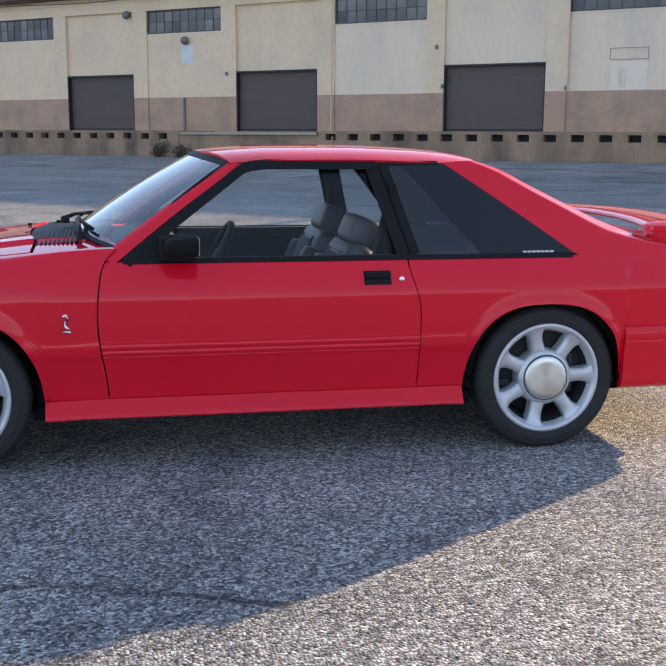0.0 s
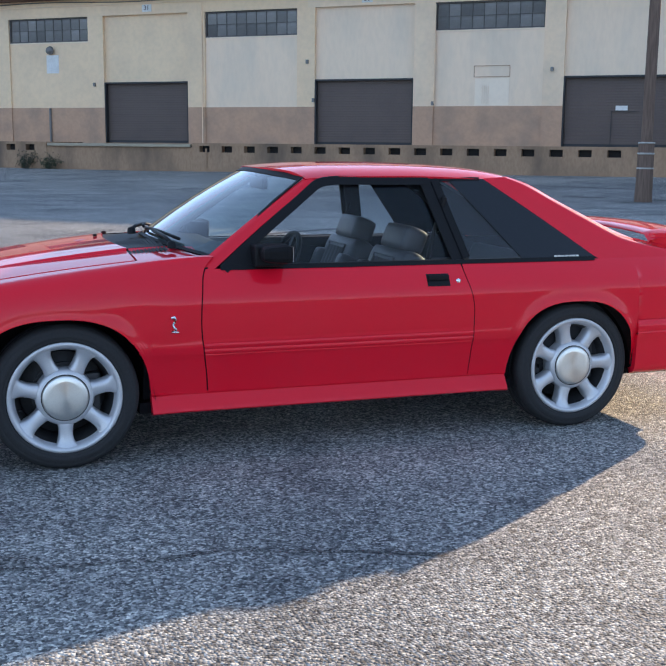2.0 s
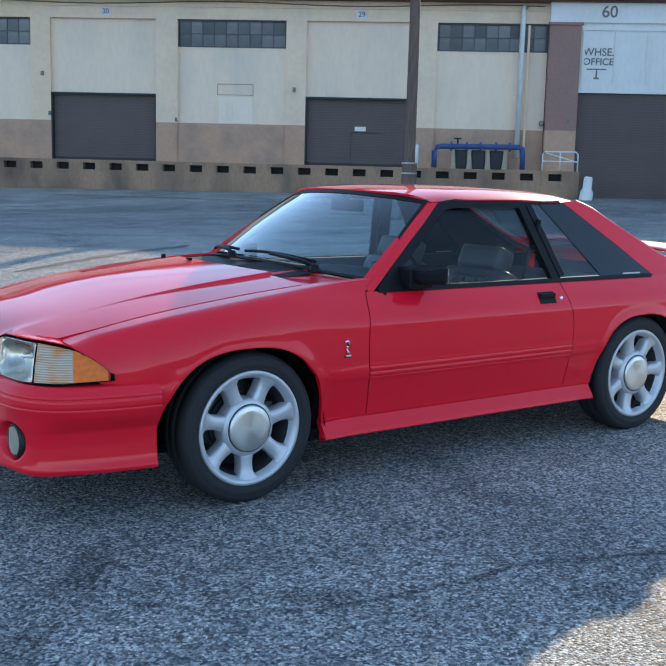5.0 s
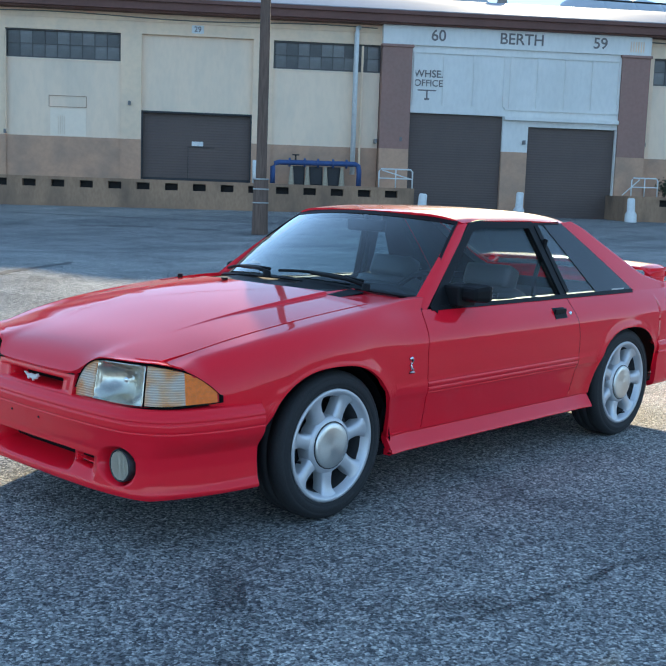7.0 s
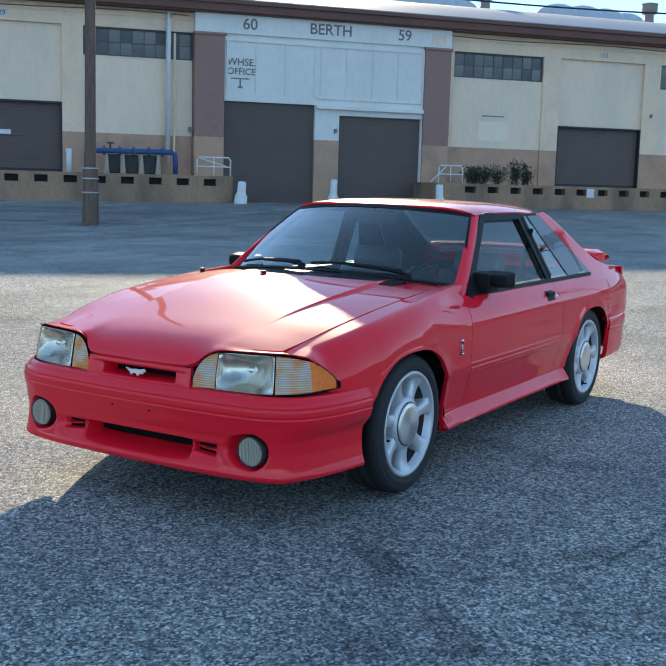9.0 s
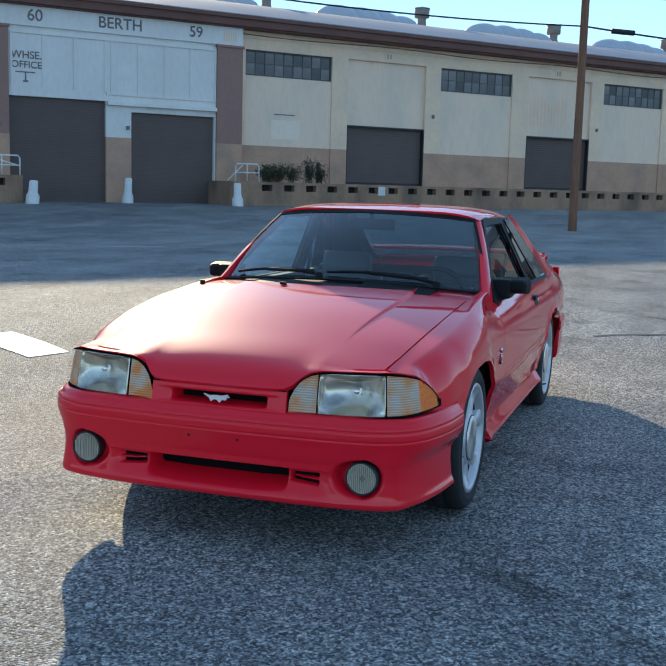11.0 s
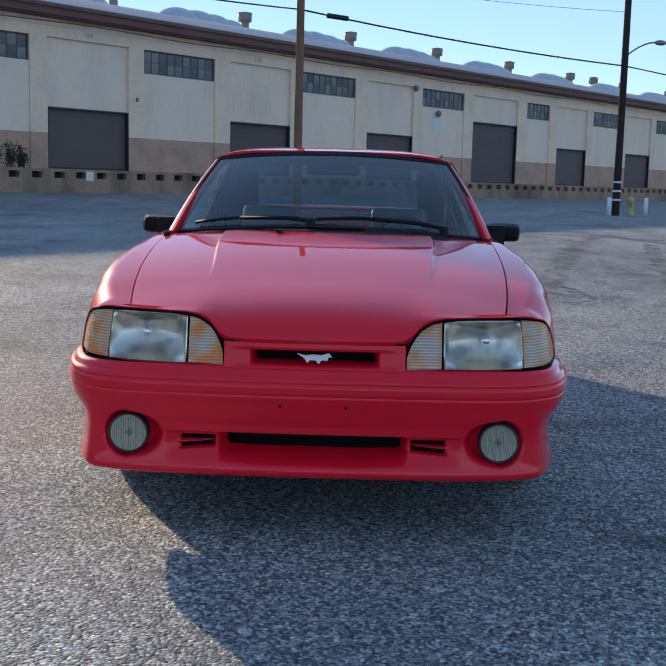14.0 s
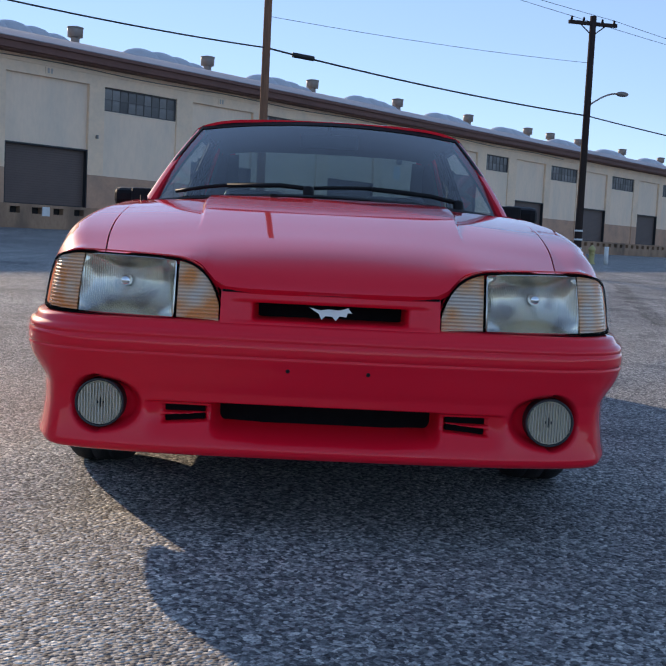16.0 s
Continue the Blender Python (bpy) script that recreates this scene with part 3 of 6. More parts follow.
for a, b, top in DOORS:
    part("wall_panel", boxes((a, b, 0.14, 0.3, top, HEAD)), CREAM_WARM if b < -16 else STUCCO, house)
    part("threshold", boxes((a, b, 0.05, 0.4, 0.2, DOCK_Z - 0.01)), CONCRETE, house)

# roller doors of interlocking slats
door_meshes = {}
for a, b, top in DOORS + [(5.2, 8.44, 4.06), (9.34, 12.45, 3.74)]:
    low = DOCK_Z if not 5 < a < 10 else 0.45
    w, h = round(b - a, 3), round(top - low, 3)
    if (w, h) not in door_meshes:
        bm = bmesh.new()
        rows, k = [], int(h / 0.085)
        for i in range(k + 1):
            z = h * i / k
            rows.append([bm.verts.new((x, y, z + dz)) for y, dz in ((0.0, 0.0), (-0.006, 0.04)) for x in (0, w)])
        for r, q in zip(rows, rows[1:]):
            bm.faces.new((r[0], r[1], r[3], r[2]))
            bm.faces.new((r[2], r[3], q[1], q[0]))
        me = bpy.data.meshes.new("roller_door")
        bm.to_mesh(me)
        bm.free()
        me.materials.append(DOOR_MAT)
        door_meshes[w, h] = me
    d = tagged(new("roller_door", door_meshes[w, h]), "brown slatted roller door, shut")
    d.parent = house
    d.matrix_basis = pose(a, 0.2 if low > 1 else -0.12, low)
    part("bottom_rail", boxes((0.02, w - 0.02, -0.03, 0.02, 0.0, 0.09)), STEEL, d)
    if not 5 < a < 10:
        # slim dark edging added round the door opening
        part("door_frame", boxes((a, a + 0.05, 0.02, 0.2, low, top), (b - 0.05, b, 0.02, 0.2, low, top), (a + 0.05, b - 0.05, 0.02, 0.2, top - 0.06, top)), STEEL, house, "slim dark edging of the door")

# steel windows of many small panes
pane_cache = {}
for a, b in WINDOWS:
    w, h = b - a, HEAD - SILL
    win = part("window", boxes((0, w, -0.04, 0.06, 0, 0.05), (0, w, -0.04, 0.06, h - 0.05, h), (0, 0.05, -0.041, 0.06, 0.05, h - 0.05), (w - 0.05, w, -0.041, 0.06, 0.05, h - 0.05)), SASH, house, "dusty steel window of small panes")
    win.matrix_basis = pose(a, 0.12, SILL)
    nx = max(4, round(w / 0.41))
    part("glazing_grid", boxes(*[(0.05 + (w - 0.1) * i / nx - 0.011, 0.05 + (w - 0.1) * i / nx + 0.011, -0.015, 0.03, 0.05, h - 0.05) for i in range(1, nx)],
                            (0.05, w - 0.05, -0.016, 0.031, h * 0.5 - 0.011, h * 0.5 + 0.011)), SASH, win)
    pw, ph = round((w - 0.1) / nx - 0.024, 4), round(h / 2 - 0.064, 4)
    if (pw, ph) not in pane_cache:
        me = bpy.data.meshes.new("pane")
        bm = boxes((0, pw, 0, 0.006, 0, ph))
        bm.to_mesh(me)
        bm.free()
        me.materials.append(PANE)
        pane_cache[pw, ph] = me
    for i in range(nx):
        for j in range(2):
            p = new("pane", pane_cache[pw, ph])
            p.parent = win
            p.matrix_basis = pose(0.05 + (w - 0.1) * i / nx + 0.012, 0.01, 0.053 + j * (h / 2 - 0.045), random.uniform(-1, 1), 0, random.uniform(-1, 1))
    part("sill", boxes((0.0, w, -0.07, -0.041, -0.05, 0.0)), STUCCO, win)

# eaves, roof and its lights
part("fascia", boxes((S0, S1, -0.62, -0.5, EAVE_Z + 0.05, 7.36)), EAVE, house, "red-brown eaves fascia board")
part("gutter", boxes((S0, S1, -0.70, -0.62, 7.22, 7.34)), EAVE, house)
part("soffit", boxes((S0, S1, -0.5, 0.4, EAVE_Z, EAVE_Z + 0.06)), EAVE, house)
part("roof", sheet(lambda s, o: (s, o, 7.37 + 0.30 * (o + 0.7) - 0.0105 * (o + 0.7) ** 2), steps(S0, S1, 20), steps(-0.7, 36, 18), 0.06), ROOF, house, "low grey vaulted roof", smooth=True)
part("back_wall", boxes((S0, S1, 35, 35.4, 0.2, 7.0), (S0, S0 + 0.3, 0.4, 35, 0.2, 7.2), (S1 - 0.3, S1, 0.4, 35, 0.2, 7.2)), CREAM, house)


def roof_z(o):
    return 7.37 + 0.30 * (o + 0.7) - 0.0105 * (o + 0.7) ** 2


dome = bmesh.new()
bmesh.ops.create_uvsphere(dome, u_segments=20, v_segments=10, radius=1)
for v in dome.verts:
    v.co.z = v.co.z * 0.55 if v.co.z > 0 else v.co.z * 0.1
dome_me = bpy.data.meshes.new("skylight_dome")
dome.to_mesh(dome_me)
dome.free()
dome_me.polygons.foreach_set("use_smooth", [True] * len(dome_me.polygons))
dome_me.materials.append(SKYLIGHT)
vents = [28.4 + 8.83 * i for i in range(-4, 10)] + [76.3]
for k, s in enumerate(vents[:-1]):
    for ds, o, r in ((-5.5, 9.2, 1.15), (-4.1, 9.4, 1.2), (-2.8, 9.6, 1.15), (-1.5, 9.8, 1.0)):
        d = new("skylight_dome", dome_me)
        d.parent = house
        d.matrix_basis = pose(s + ds, o, roof_z(o) - 0.12) @ Matrix.Diagonal((r, r, r * 1.2, 1))


def vent_unit(s, o):
    z = roof_z(o) - 0.1
    v = part("roof_vent", revolve([(0.3, 0), (0.22, 0.45), (0.22, 0.8)], 16, "Z"), GALV, house, "rusty roof vent", smooth=True)
    v.matrix_basis = pose(s, o, z)
    part("cowl", revolve([(0.22, 0.70), (0.37, 0.72), (0.38, 1.12), (0.35, 1.17)], 20, "Z"), GALV, v, "weathered drum-shaped vent cowl", smooth=True)
    part("cap", revolve([(0.40, 1.15), (0.40, 1.19), (0.15, 1.25), (0.0, 1.26)], 20, "Z"), GALV, v)


for s in vents:
    vent_unit(s, 10.0)

# the taller entrance bay with its painted signs
E0, E1 = 4.17, 13.5
part("bay_pier", boxes((E0, 5.18, -0.36, 0.3, BASE_Z, 6.2)), PINKISH, house, "faded red-brown pier")
part("bay_pier", boxes((12.5, E1, -0.36, 0.3, BASE_Z, 6.2)), PINKISH, house, "faded red-brown pier")
for a, b in ((E0, 5.18), (12.5, E1)):
    part("bay_pier_base", boxes((a, b, -0.362, 0.3, 0.2, BASE_Z)), TAN, house)
    part("pier_cap", boxes((a - 0.04, b + 0.05, -0.41, 0.0, 6.2, 6.29), bevel=0.015), PINKISH, house)
part("sign_beam", boxes((E0, E1, -0.34, 0.4, 6.29, EAVE_Z + 0.02)), WHITE, house, "white beam with painted berth signs")
for d in ((5.18, 8.44, -0.26, 0.3, 4.06, 6.29), (8.44, 12.5, -0.26, 0.3, 3.9, 6.29), (8.44, 9.34, -0.26, 0.3, BASE_Z + 0.04, 3.9), (12.45, 12.5, -0.26, 0.3, 0.3, 3.9), (9.34, 12.45, -0.26, 0.3, 3.74, 3.9)):
    part("bay_wall", boxes(d), WHITE, house)
part("bay_base", boxes((8.44, 9.34, -0.27, 0.3, 0.2, BASE_Z + 0.04)), TAN, house)
part("canopy_beam", boxes((8.46, 12.49, -0.42, -0.26, 3.93, 4.06), bevel=0.01), WHITE, house)
bat = [5.25, 6.28, 7.32, 8.38, 8.6, 9.55, 10.52, 11.48, 12.42]
part("batten", boxes(*[(q, q + 0.07, -0.30, -0.26, 4.35, 6.05) for q in bat], (5.2, 12.49, -0.301, -0.26, 6.05, 6.13), (8.46, 12.49, -0.302, -0.26, 4.27, 4.35)), WHITE, house, "white batten frames")
letters("60", 0.52, INK, house, pose(6.05, -0.345, 6.62))
letters("BERTH", 0.52, INK, house, pose(8.93, -0.345, 6.62))
letters("59", 0.52, INK, house, pose(11.68, -0.345, 6.62))
letters("WHSE.", 0.34, INK, house, pose(5.78, -0.27, 5.36))
letters("OFFICE", 0.31, INK, house, pose(5.78, -0.27, 5.05))
part("arrow", boxes((5.42, 6.06, -0.268, -0.258, 4.80, 4.84), (5.72, 5.77, -0.269, -0.258, 4.50, 4.80), (5.66, 5.83, -0.27, -0.258, 4.50, 4.56)), INK, house, "painted arrow pointing down")
part("louvre", boxes(*[(12.75 + 0.09 * i, 12.79 + 0.09 * i, -0.352, -0.34, 6.4, 6.75) for i in range(6)]), CREAM, house)
for txt, s in (("31", -19.6), ("30", -10.75), ("29", -2.02)):
    part("number_board", boxes((s - 0.2, s + 0.2, -0.02, 0.004, 6.36, 6.62)), WHITEPAINT, house)
    letters(txt, 0.24, INK, house, pose(s, -0.026, 6.49))
for s in (20.0, 28.8):
    board = part("number_board", boxes((s - 0.2, s + 0.2, -0.02, 0.004, 6.36, 6.62)), CREAM, house, "faded board with two unreadable digits")
    for k in (-0.07, 0.07):
        part("digit_bar", boxes((s + k - 0.04, s + k + 0.04, -0.026, -0.02, 6.40, 6.58)), FADED, board)

# small fittings on the front
fit_mat = material("grey fitting", (0.20, 0.19, 0.18), 0.5, 0.4, grain=0.2)


def wall_lamp(s, z):
    o = part("wall_lamp", revolve([(0.0, -0.22), (0.13, -0.22), (0.17, -0.1), (0.10, 0.0), (0.0, 0.0)], 14), fit_mat, house, "round bulkhead lamp", smooth=True)
    o.matrix_basis = pose(s, 0.07, z)


wall_lamp(-24.02, 5.03)
wall_lamp(41.9, 5.05)
wall_lamp(6.2 - 33.2, 6.15)
wall_lamp(39.9, 6.2)
part("notice", boxes((-24.27, -23.7, 0.055, 0.069, 4.16, 4.86)), WHITEPAINT, house, "blank white notice board")
part("notice", boxes((41.6, 42.15, 0.055, 0.069, 4.1, 4.8)), WHITEPAINT, house, "blank white notice board")
part("notice", boxes((-2.17, -1.79, 0.165, 0.18, 2.67, 2.82)), WHITEPAINT, house, "small white door sign")
part("wicket_edge", boxes((-2.30, -2.285, 0.168, 0.19, 1.5, 2.66), (-2.30, -1.4, 0.168, 0.19, 2.62, 2.635)), STEEL, house)
part("hatch_frame", boxes((-6.9, -5.66, 0.05, 0.069, 4.14, 4.16), (-6.9, -5.66, 0.05, 0.069, 3.78, 3.80), (-6.9, -6.88, 0.051, 0.069, 3.80, 4.14), (-5.68, -5.66, 0.051, 0.069, 3.80, 4.14)), TAN, house)
part("repaint_patch", boxes((-6.85, -5.68, 0.062, 0.069, 2.84, 3.74)), REPAINT, house)
part("repaint_patch", boxes((14.9, 16.1, 0.062, 0.069, 3.1, 3.8)), REPAINT, house)
part("hatch_frame", boxes((15.0, 15.9, 0.05, 0.069, 3.98, 4.02)), fit_mat, house)
for s, z in ((-8.3, 2.92), (-12.75, 3.05), (-13.0, 4.4), (4.05, 3.05), (13.6, 3.3), (9.2, 3.2), (22.2, 4.3), (31.2, 4.2), (-4.25, 4.0), (4.9, 3.15), (-22.0, 3.7)):
    part("junction_box", boxes((s - 0.045, s + 0.045, -0.08 - (0.3 if 4 < s < 13 else 0), 0.004, z - 0.07, z + 0.07), bevel=0.01), fit_mat, house)
part("drain_pipe", tube([(-8.27, -0.05, 6.2), (-8.27, -0.05, 2.9)], 0.03), CREAM, house)
part("drain_pipe", tube([(-17.25, -0.03, 6.6), (-17.25, -0.03, 1.5)], 0.022), CREAM, house)
part("drain_pipe", tube([(-24.15, 0.02, 2.8), (-24.15, 0.02, 1.5)], 0.05), fit_mat, house)
part("drain_pipe", tube([(42.4, 0.02, 2.9), (42.4, 0.02, 1.5)], 0.05), fit_mat, house)
part("stand_pipe", tube([(3.29, -0.2, 1.9), (3.29, -0.2, 6.6), (3.32, -0.17, 6.76), (3.4, 0.05, 6.82)], 0.085, 12), WHITEPAINT, house, "tall white standpipe", smooth=True)
part("stand_pipe", tube([(3.52, -0.1, 2.2), (3.52, -0.1, 6.2)], 0.04, 8), CREAM, house)
sag = [(s, -0.03, 6.80 + 0.05 * math.sin(s * 0.7)) for s in steps(-36, 4, 40)]
part("conduit", tube(sag, 0.018, 6), fit_mat, house)
part("conduit", tube([(s, -0.03, 6.80 + 0.04 * math.sin(s * 0.7)) for s in steps(13.6, 60, 40)], 0.018, 6), fit_mat, house)
for i in range(16):
    s = -6.6 + 0.07 * i if i < 4 else 31.9 + 0.19 * i
    part("paint_run", boxes((s, s + 0.02, 0.062 if i < 4 else 0.0755, 0.081, 2.9 + 0.0 * i, 3.5) if i < 4 else (27.2 + 0.2 * (i - 4), 27.23 + 0.2 * (i - 4), 0.0755, 0.081, 4.2, 5.3 + 0.2 * math.sin(i))), CREAM, house)

# ---- loading dock ----
dock = thing("loading_dock", "stained concrete loading dock with square bumper pockets", "loading dock", m=SITE)
PITCH, HOLE_W, HZ0, HZ1 = 0.883, 0.41, 1.17, 1.39


pocket_me = bpy.data.meshes.new("bumper_pocket")
pk = boxes((0, HOLE_W, 0, 0.16, 0, HZ1 - HZ0))
pk.to_mesh(pocket_me)
pk.free()
pocket_me.materials.append(DARKHOLE)


def dock_run(a, b, first, z_top=DOCK_Z):
    """A dock whose face carries a row of square pockets."""
    holes = []
    s = first
    while s + HOLE_W < b - 0.1:
        if s > a + 0.1:
            holes.append(s)
        s += PITCH
    parts = [(a, b, -2.3, -1.9, 0.0, HZ0), (a, b, -2.32, -1.9, HZ1, z_top)]
    cur = a
    for h in holes:
        parts.append((cur, h, -2.302, -1.9, HZ0, HZ1))
        cur = h + HOLE_W
    parts.append((cur, b, -2.302, -1.9, HZ0, HZ1))
    part("dock_face", boxes(*parts), CONCRETE, dock)
    part("dock_slab", boxes((a, b, -1.9, 0.06, 0.0, z_top - 0.004)), CONCRETE, dock)
    for h in holes:
        p = new("bumper_pocket", pocket_me)
        p.parent = dock
        p.matrix_basis = pose(h, -2.06, HZ0)


dock_run(S0, -22.67, -51.0)
dock_run(-16.45, 5.1, -16.16)
dock_run(12.3, S1, 13.38)
part("dock_face", boxes((-22.67, -16.45, -2.26, -1.9, 0.0, 1.33)), CONCRETE, dock)
part("dock_slab", boxes((-22.67, -16.45, -1.9, 0.06, 0.0, 1.43)), CONCRETE, dock)
part("timber_fender", boxes((-22.6, -16.5, -2.36, -1.95, 1.34, 1.45), bevel=0.015), BEAM, dock, "pale timber fender beam")
part("fixed_plate", boxes((18.2, 18.5, -2.34, -2.3, 1.1, 1.42)), WHITEPAINT, dock)
part("fixed_plate", boxes((6.1 - 22, 6.15 - 22, -2.34, -2.3, 0.6, 1.3)), CONCRETE, dock)


def railing(s0, s1, y0, z, slope):
    r = thing("guard_rail", "bent white steel pipe guard rail on the dock edge", "railing", "dock rails", m=SITE @ pose(s0, y0, z))
    w = s1 - s0
    part("top_rail", tube([(0, 0, 0), (0, 0, 0.52), (0.06, 0, 0.6), (w - 0.06, 0, 0.6), (w, 0, 0.52), (w, 0, 0)], 0.024), WHITEPAINT, r, smooth=True)
    part("mid_rail", tube([(0, 0, 0.3), (w, 0, 0.3)], 0.02), WHITEPAINT, r, smooth=True)
    part("post", tube([(w * 0.5, 0, 0), (w * 0.5, 0, 0.6)], 0.02), WHITEPAINT, r, smooth=True)
    a, b = ((-0.3, -0.1) if slope < 0 else (0.1, w))
    part("brace", tube([(a, 0, 0.02 if slope < 0 else 0.56), (w * 0.3 if slope < 0 else b, 0, 0.55 if slope < 0 else 0.28)], 0.018), WHITEPAINT, r, smooth=True)


railing(3.95, 5.05, -2.15, DOCK_Z, 1)
railing(12.45, 13.35, -2.1, DOCK_Z, -1)


def bollard(s, o, h, r, lean):
    x, y = at_site(s, o)
    b = thing("bollard", "chipped white concrete bollard beside the dock", "bollard", "dock bollards", m=pose(x, y, ground_z(x, y), lean, 0, 20))
    part("post", revolve([(r * 1.5, -0.05), (r * 1.45, 0.25), (r, 0.35), (r * 0.95, h - 0.04), (r * 0.7, h), (0, h)], 14, "Z"), WHITEPAINT, b, smooth=True)


bollard(5.28, -2.7, 0.72, 0.14, 4)
bollard(8.98, -0.9, 0.85, 0.13, 2)
bollard(12.25, -2.75, 0.78, 0.13, -2)
wp = thing("marker_post", "white marker post standing on the dock", "post", m=SITE @ pose(-0.05, -1.5, DOCK_Z))
part("post", tube([(0, 0, 0), (0, 0, 0.74)], 0.09, 10), WHITEPAINT, wp, smooth=True)

# blue water manifold on the dock
man = thing("pipe_manifold", "blue painted water pipe manifold on pale supports", "pipework", m=SITE @ pose(0.55, -1.0, DOCK_Z))
part("main_pipe", tube([(0, 0, 0.02), (0, 0, 0.56), (0.08, 0, 0.68), (0.2, 0, 0.72), (2.75, 0, 0.74), (2.85, 0, 0.68), (2.88, 0, 0.5), (2.88, 0, 0.02)], 0.085, 12), BLUE, man, smooth=True)
for x in (0.55, 1.05, 1.5, 2.0, 2.45):
    part("flange", revolve([(0.0, -0.03), (0.15, -0.03), (0.15, 0.03), (0.0, 0.03)], 16), BLUE, man).matrix_basis = pose(x, 0, 0.73, 0, 0, 90)
for x in (0.62, 1.15, 1.75, 2.3):
    part("support", revolve([(0.10, 0), (0.045, 0.6), (0.0, 0.6)], 10, "Z"), BEAM, man, "pale conical support").matrix_basis = pose(x, -0.05, 0)
for x in (0.85, 1.45, 2.05):
    part("valve_box", boxes((x - 0.22, x + 0.22, 0.1, 0.5, 0.0, 0.62), bevel=0.03), STEEL, man, "dark valve box")
part("hand_wheel", revolve([(0.11, -0.02), (0.13, 0), (0.11, 0.02), (0.09, 0), (0.11, -0.02)], 16, "Z"), STEEL, man).matrix_basis = pose(0.75, 0, 0.98)
part("valve_stem", tube([(0.75, 0, 0.74), (0.75, 0, 0.98)], 0.03), STEEL, man)


# dry shrubs grown on the dock
def shrub(s, o, h, w, count, seed, base=None, label="dark dry weedy shrub growing on the dock"):
    rnd = random.Random(seed)
    t = thing("shrub", label, "shrub", "dock weeds", m=SITE @ pose(s, o, DOCK_Z if base is None else base))
    st = bmesh.new()
    lv = bmesh.new()
    for i in range(14):
        a, top = rnd.uniform(0, 6.28), Vector((rnd.gauss(0, w * 0.35), rnd.gauss(0, 0.2), h * rnd.uniform(0.5, 1.05)))
        tb = tube([(rnd.gauss(0, 0.1), 0, 0), top * 0.5 + Vector((0, 0, 0.05)), top], 0.012, 5, taper=0.004)
        me = bpy.data.meshes.new("t")
        tb.to_mesh(me)
        tb.free()
        st.from_mesh(me)
        bpy.data.meshes.remove(me)
        for k in range(count // 14):
            p = top * rnd.uniform(0.25, 1.0) + Vector((rnd.gauss(0, 0.1), rnd.gauss(0, 0.08), rnd.gauss(0, 0.05)))
            d = Vector((rnd.gauss(0, 1), rnd.gauss(0, 1), rnd.gauss(0.3, 1))).normalized() * rnd.uniform(0.05, 0.1)
            e = d.cross(Vector((rnd.gauss(0, 1), rnd.gauss(0, 1), rnd.gauss(0, 1)))).normalized() * 0.022
            q = [lv.verts.new(p), lv.verts.new(p + d * 0.5 + e), lv.verts.new(p + d), lv.verts.new(p + d * 0.5 - e)]
            lv.faces.new(q)
    part("stems", st, BRANCH, t)
    part("leaves", lv, LEAF, t, kind="stuff")


for i, (s, h, w) in enumerate(((-23.5, 0.75, 0.8), (-22.4, 0.6, 0.9))):
    px, py = at_site(s, -2.6)
    shrub(s, -2.6, h, w, 420, 40 + i, ground_z(px, py) - 0.03, "low dark weeds against the foot of the dock")


for i, (s, h, w) in enumerate(((13.95, 0.62, 0.5), (14.5, 0.7, 0.6), (15.05, 0.68, 0.5), (15.7, 0.92, 0.22), (16.2, 0.75, 0.3), (14.2, 0.6, 0.6))):
    shrub(s, -1.5 + 0.1 * (i % 3), h, w, 560, i)

# ---- poles and wires ----
P1, P2, P3 = Vector((13.22, 15.33)), Vector((31.376, -9.067)), Vector((25.64, 1.59))


def pole(p, top, r0, r1, label):
    z = ground_z(p.x, p.y)
    t = thing("utility_pole", label, "utility pole", "yard poles", m=pose(p.x, p.y, z))
    part("shaft", tube([(0, 0, -0.3), (0, 0, 0.3), (0, 0, (top - z) * 0.5), (0, 0, top - z)], r0, 14, taper=r1), BACKLIT_TIMBER if p is P2 else WARM_TIMBER if p is P3 else TIMBER, t, smooth=True)
    return t, z


pl, z = pole(P1, 12.5, 0.148, 0.105, "dark timber utility pole with pale bands")
for h in (0.75, 1.08, 1.32):
    part("band", revolve([(0.183, 0), (0.196, 0.008), (0.196, 0.03), (0.183, 0.038)], 16, "Z"), LINE, pl).matrix_basis = pose(0, 0, h)
# the pole's own timber, widened at the foot
part("base_sleeve", revolve([(0.215, -0.3), (0.205, 0.0), (0.190, 0.5), (0.180, 1.30), (0.172, 1.34)], 16, "Z"), TIMBER, pl, "wider timber foot of the pole", smooth=True)
ring = [(P1.x + 0.75 * math.cos(a) + 0.25, P1.y + 0.42 * math.sin(a) - 0.15) for a in steps(0, 2 * math.pi, 18)]
part("oil_stain", strip(ring, 0.55, 0.004, 0.2), SCUFF, bpy.data.objects["ground"], "dark oily stain round the pole foot")
pole(P3, 12.8, 0.135, 0.10, "brown timber utility pole standing in weeds")
pl2, z2 = pole(P2, 8.75, 0.14, 0.11, "timber utility pole, painted dark as backlit, with crossarm and lamp")
look_across = Vector((0.26, -0.966))
arm = boxes((-0.88, 0.88, -0.05, 0.05, -0.06, 0.06), bevel=0.008)
part("crossarm", arm, BACKLIT_TIMBER, pl2).matrix_basis = pose(0, 0, 8.5 - z2, 0, 0, -78)
for q in (-0.8, -0.35, 0.35, 0.8):
    part("insulator", revolve([(0.03, 0), (0.05, 0.03), (0.03, 0.07), (0.05, 0.1), (0.0, 0.14)], 10, "Z"), BLACK, pl2, smooth=True).matrix_basis = pose(look_across.x * q, look_across.y * q, 8.56 - z2)
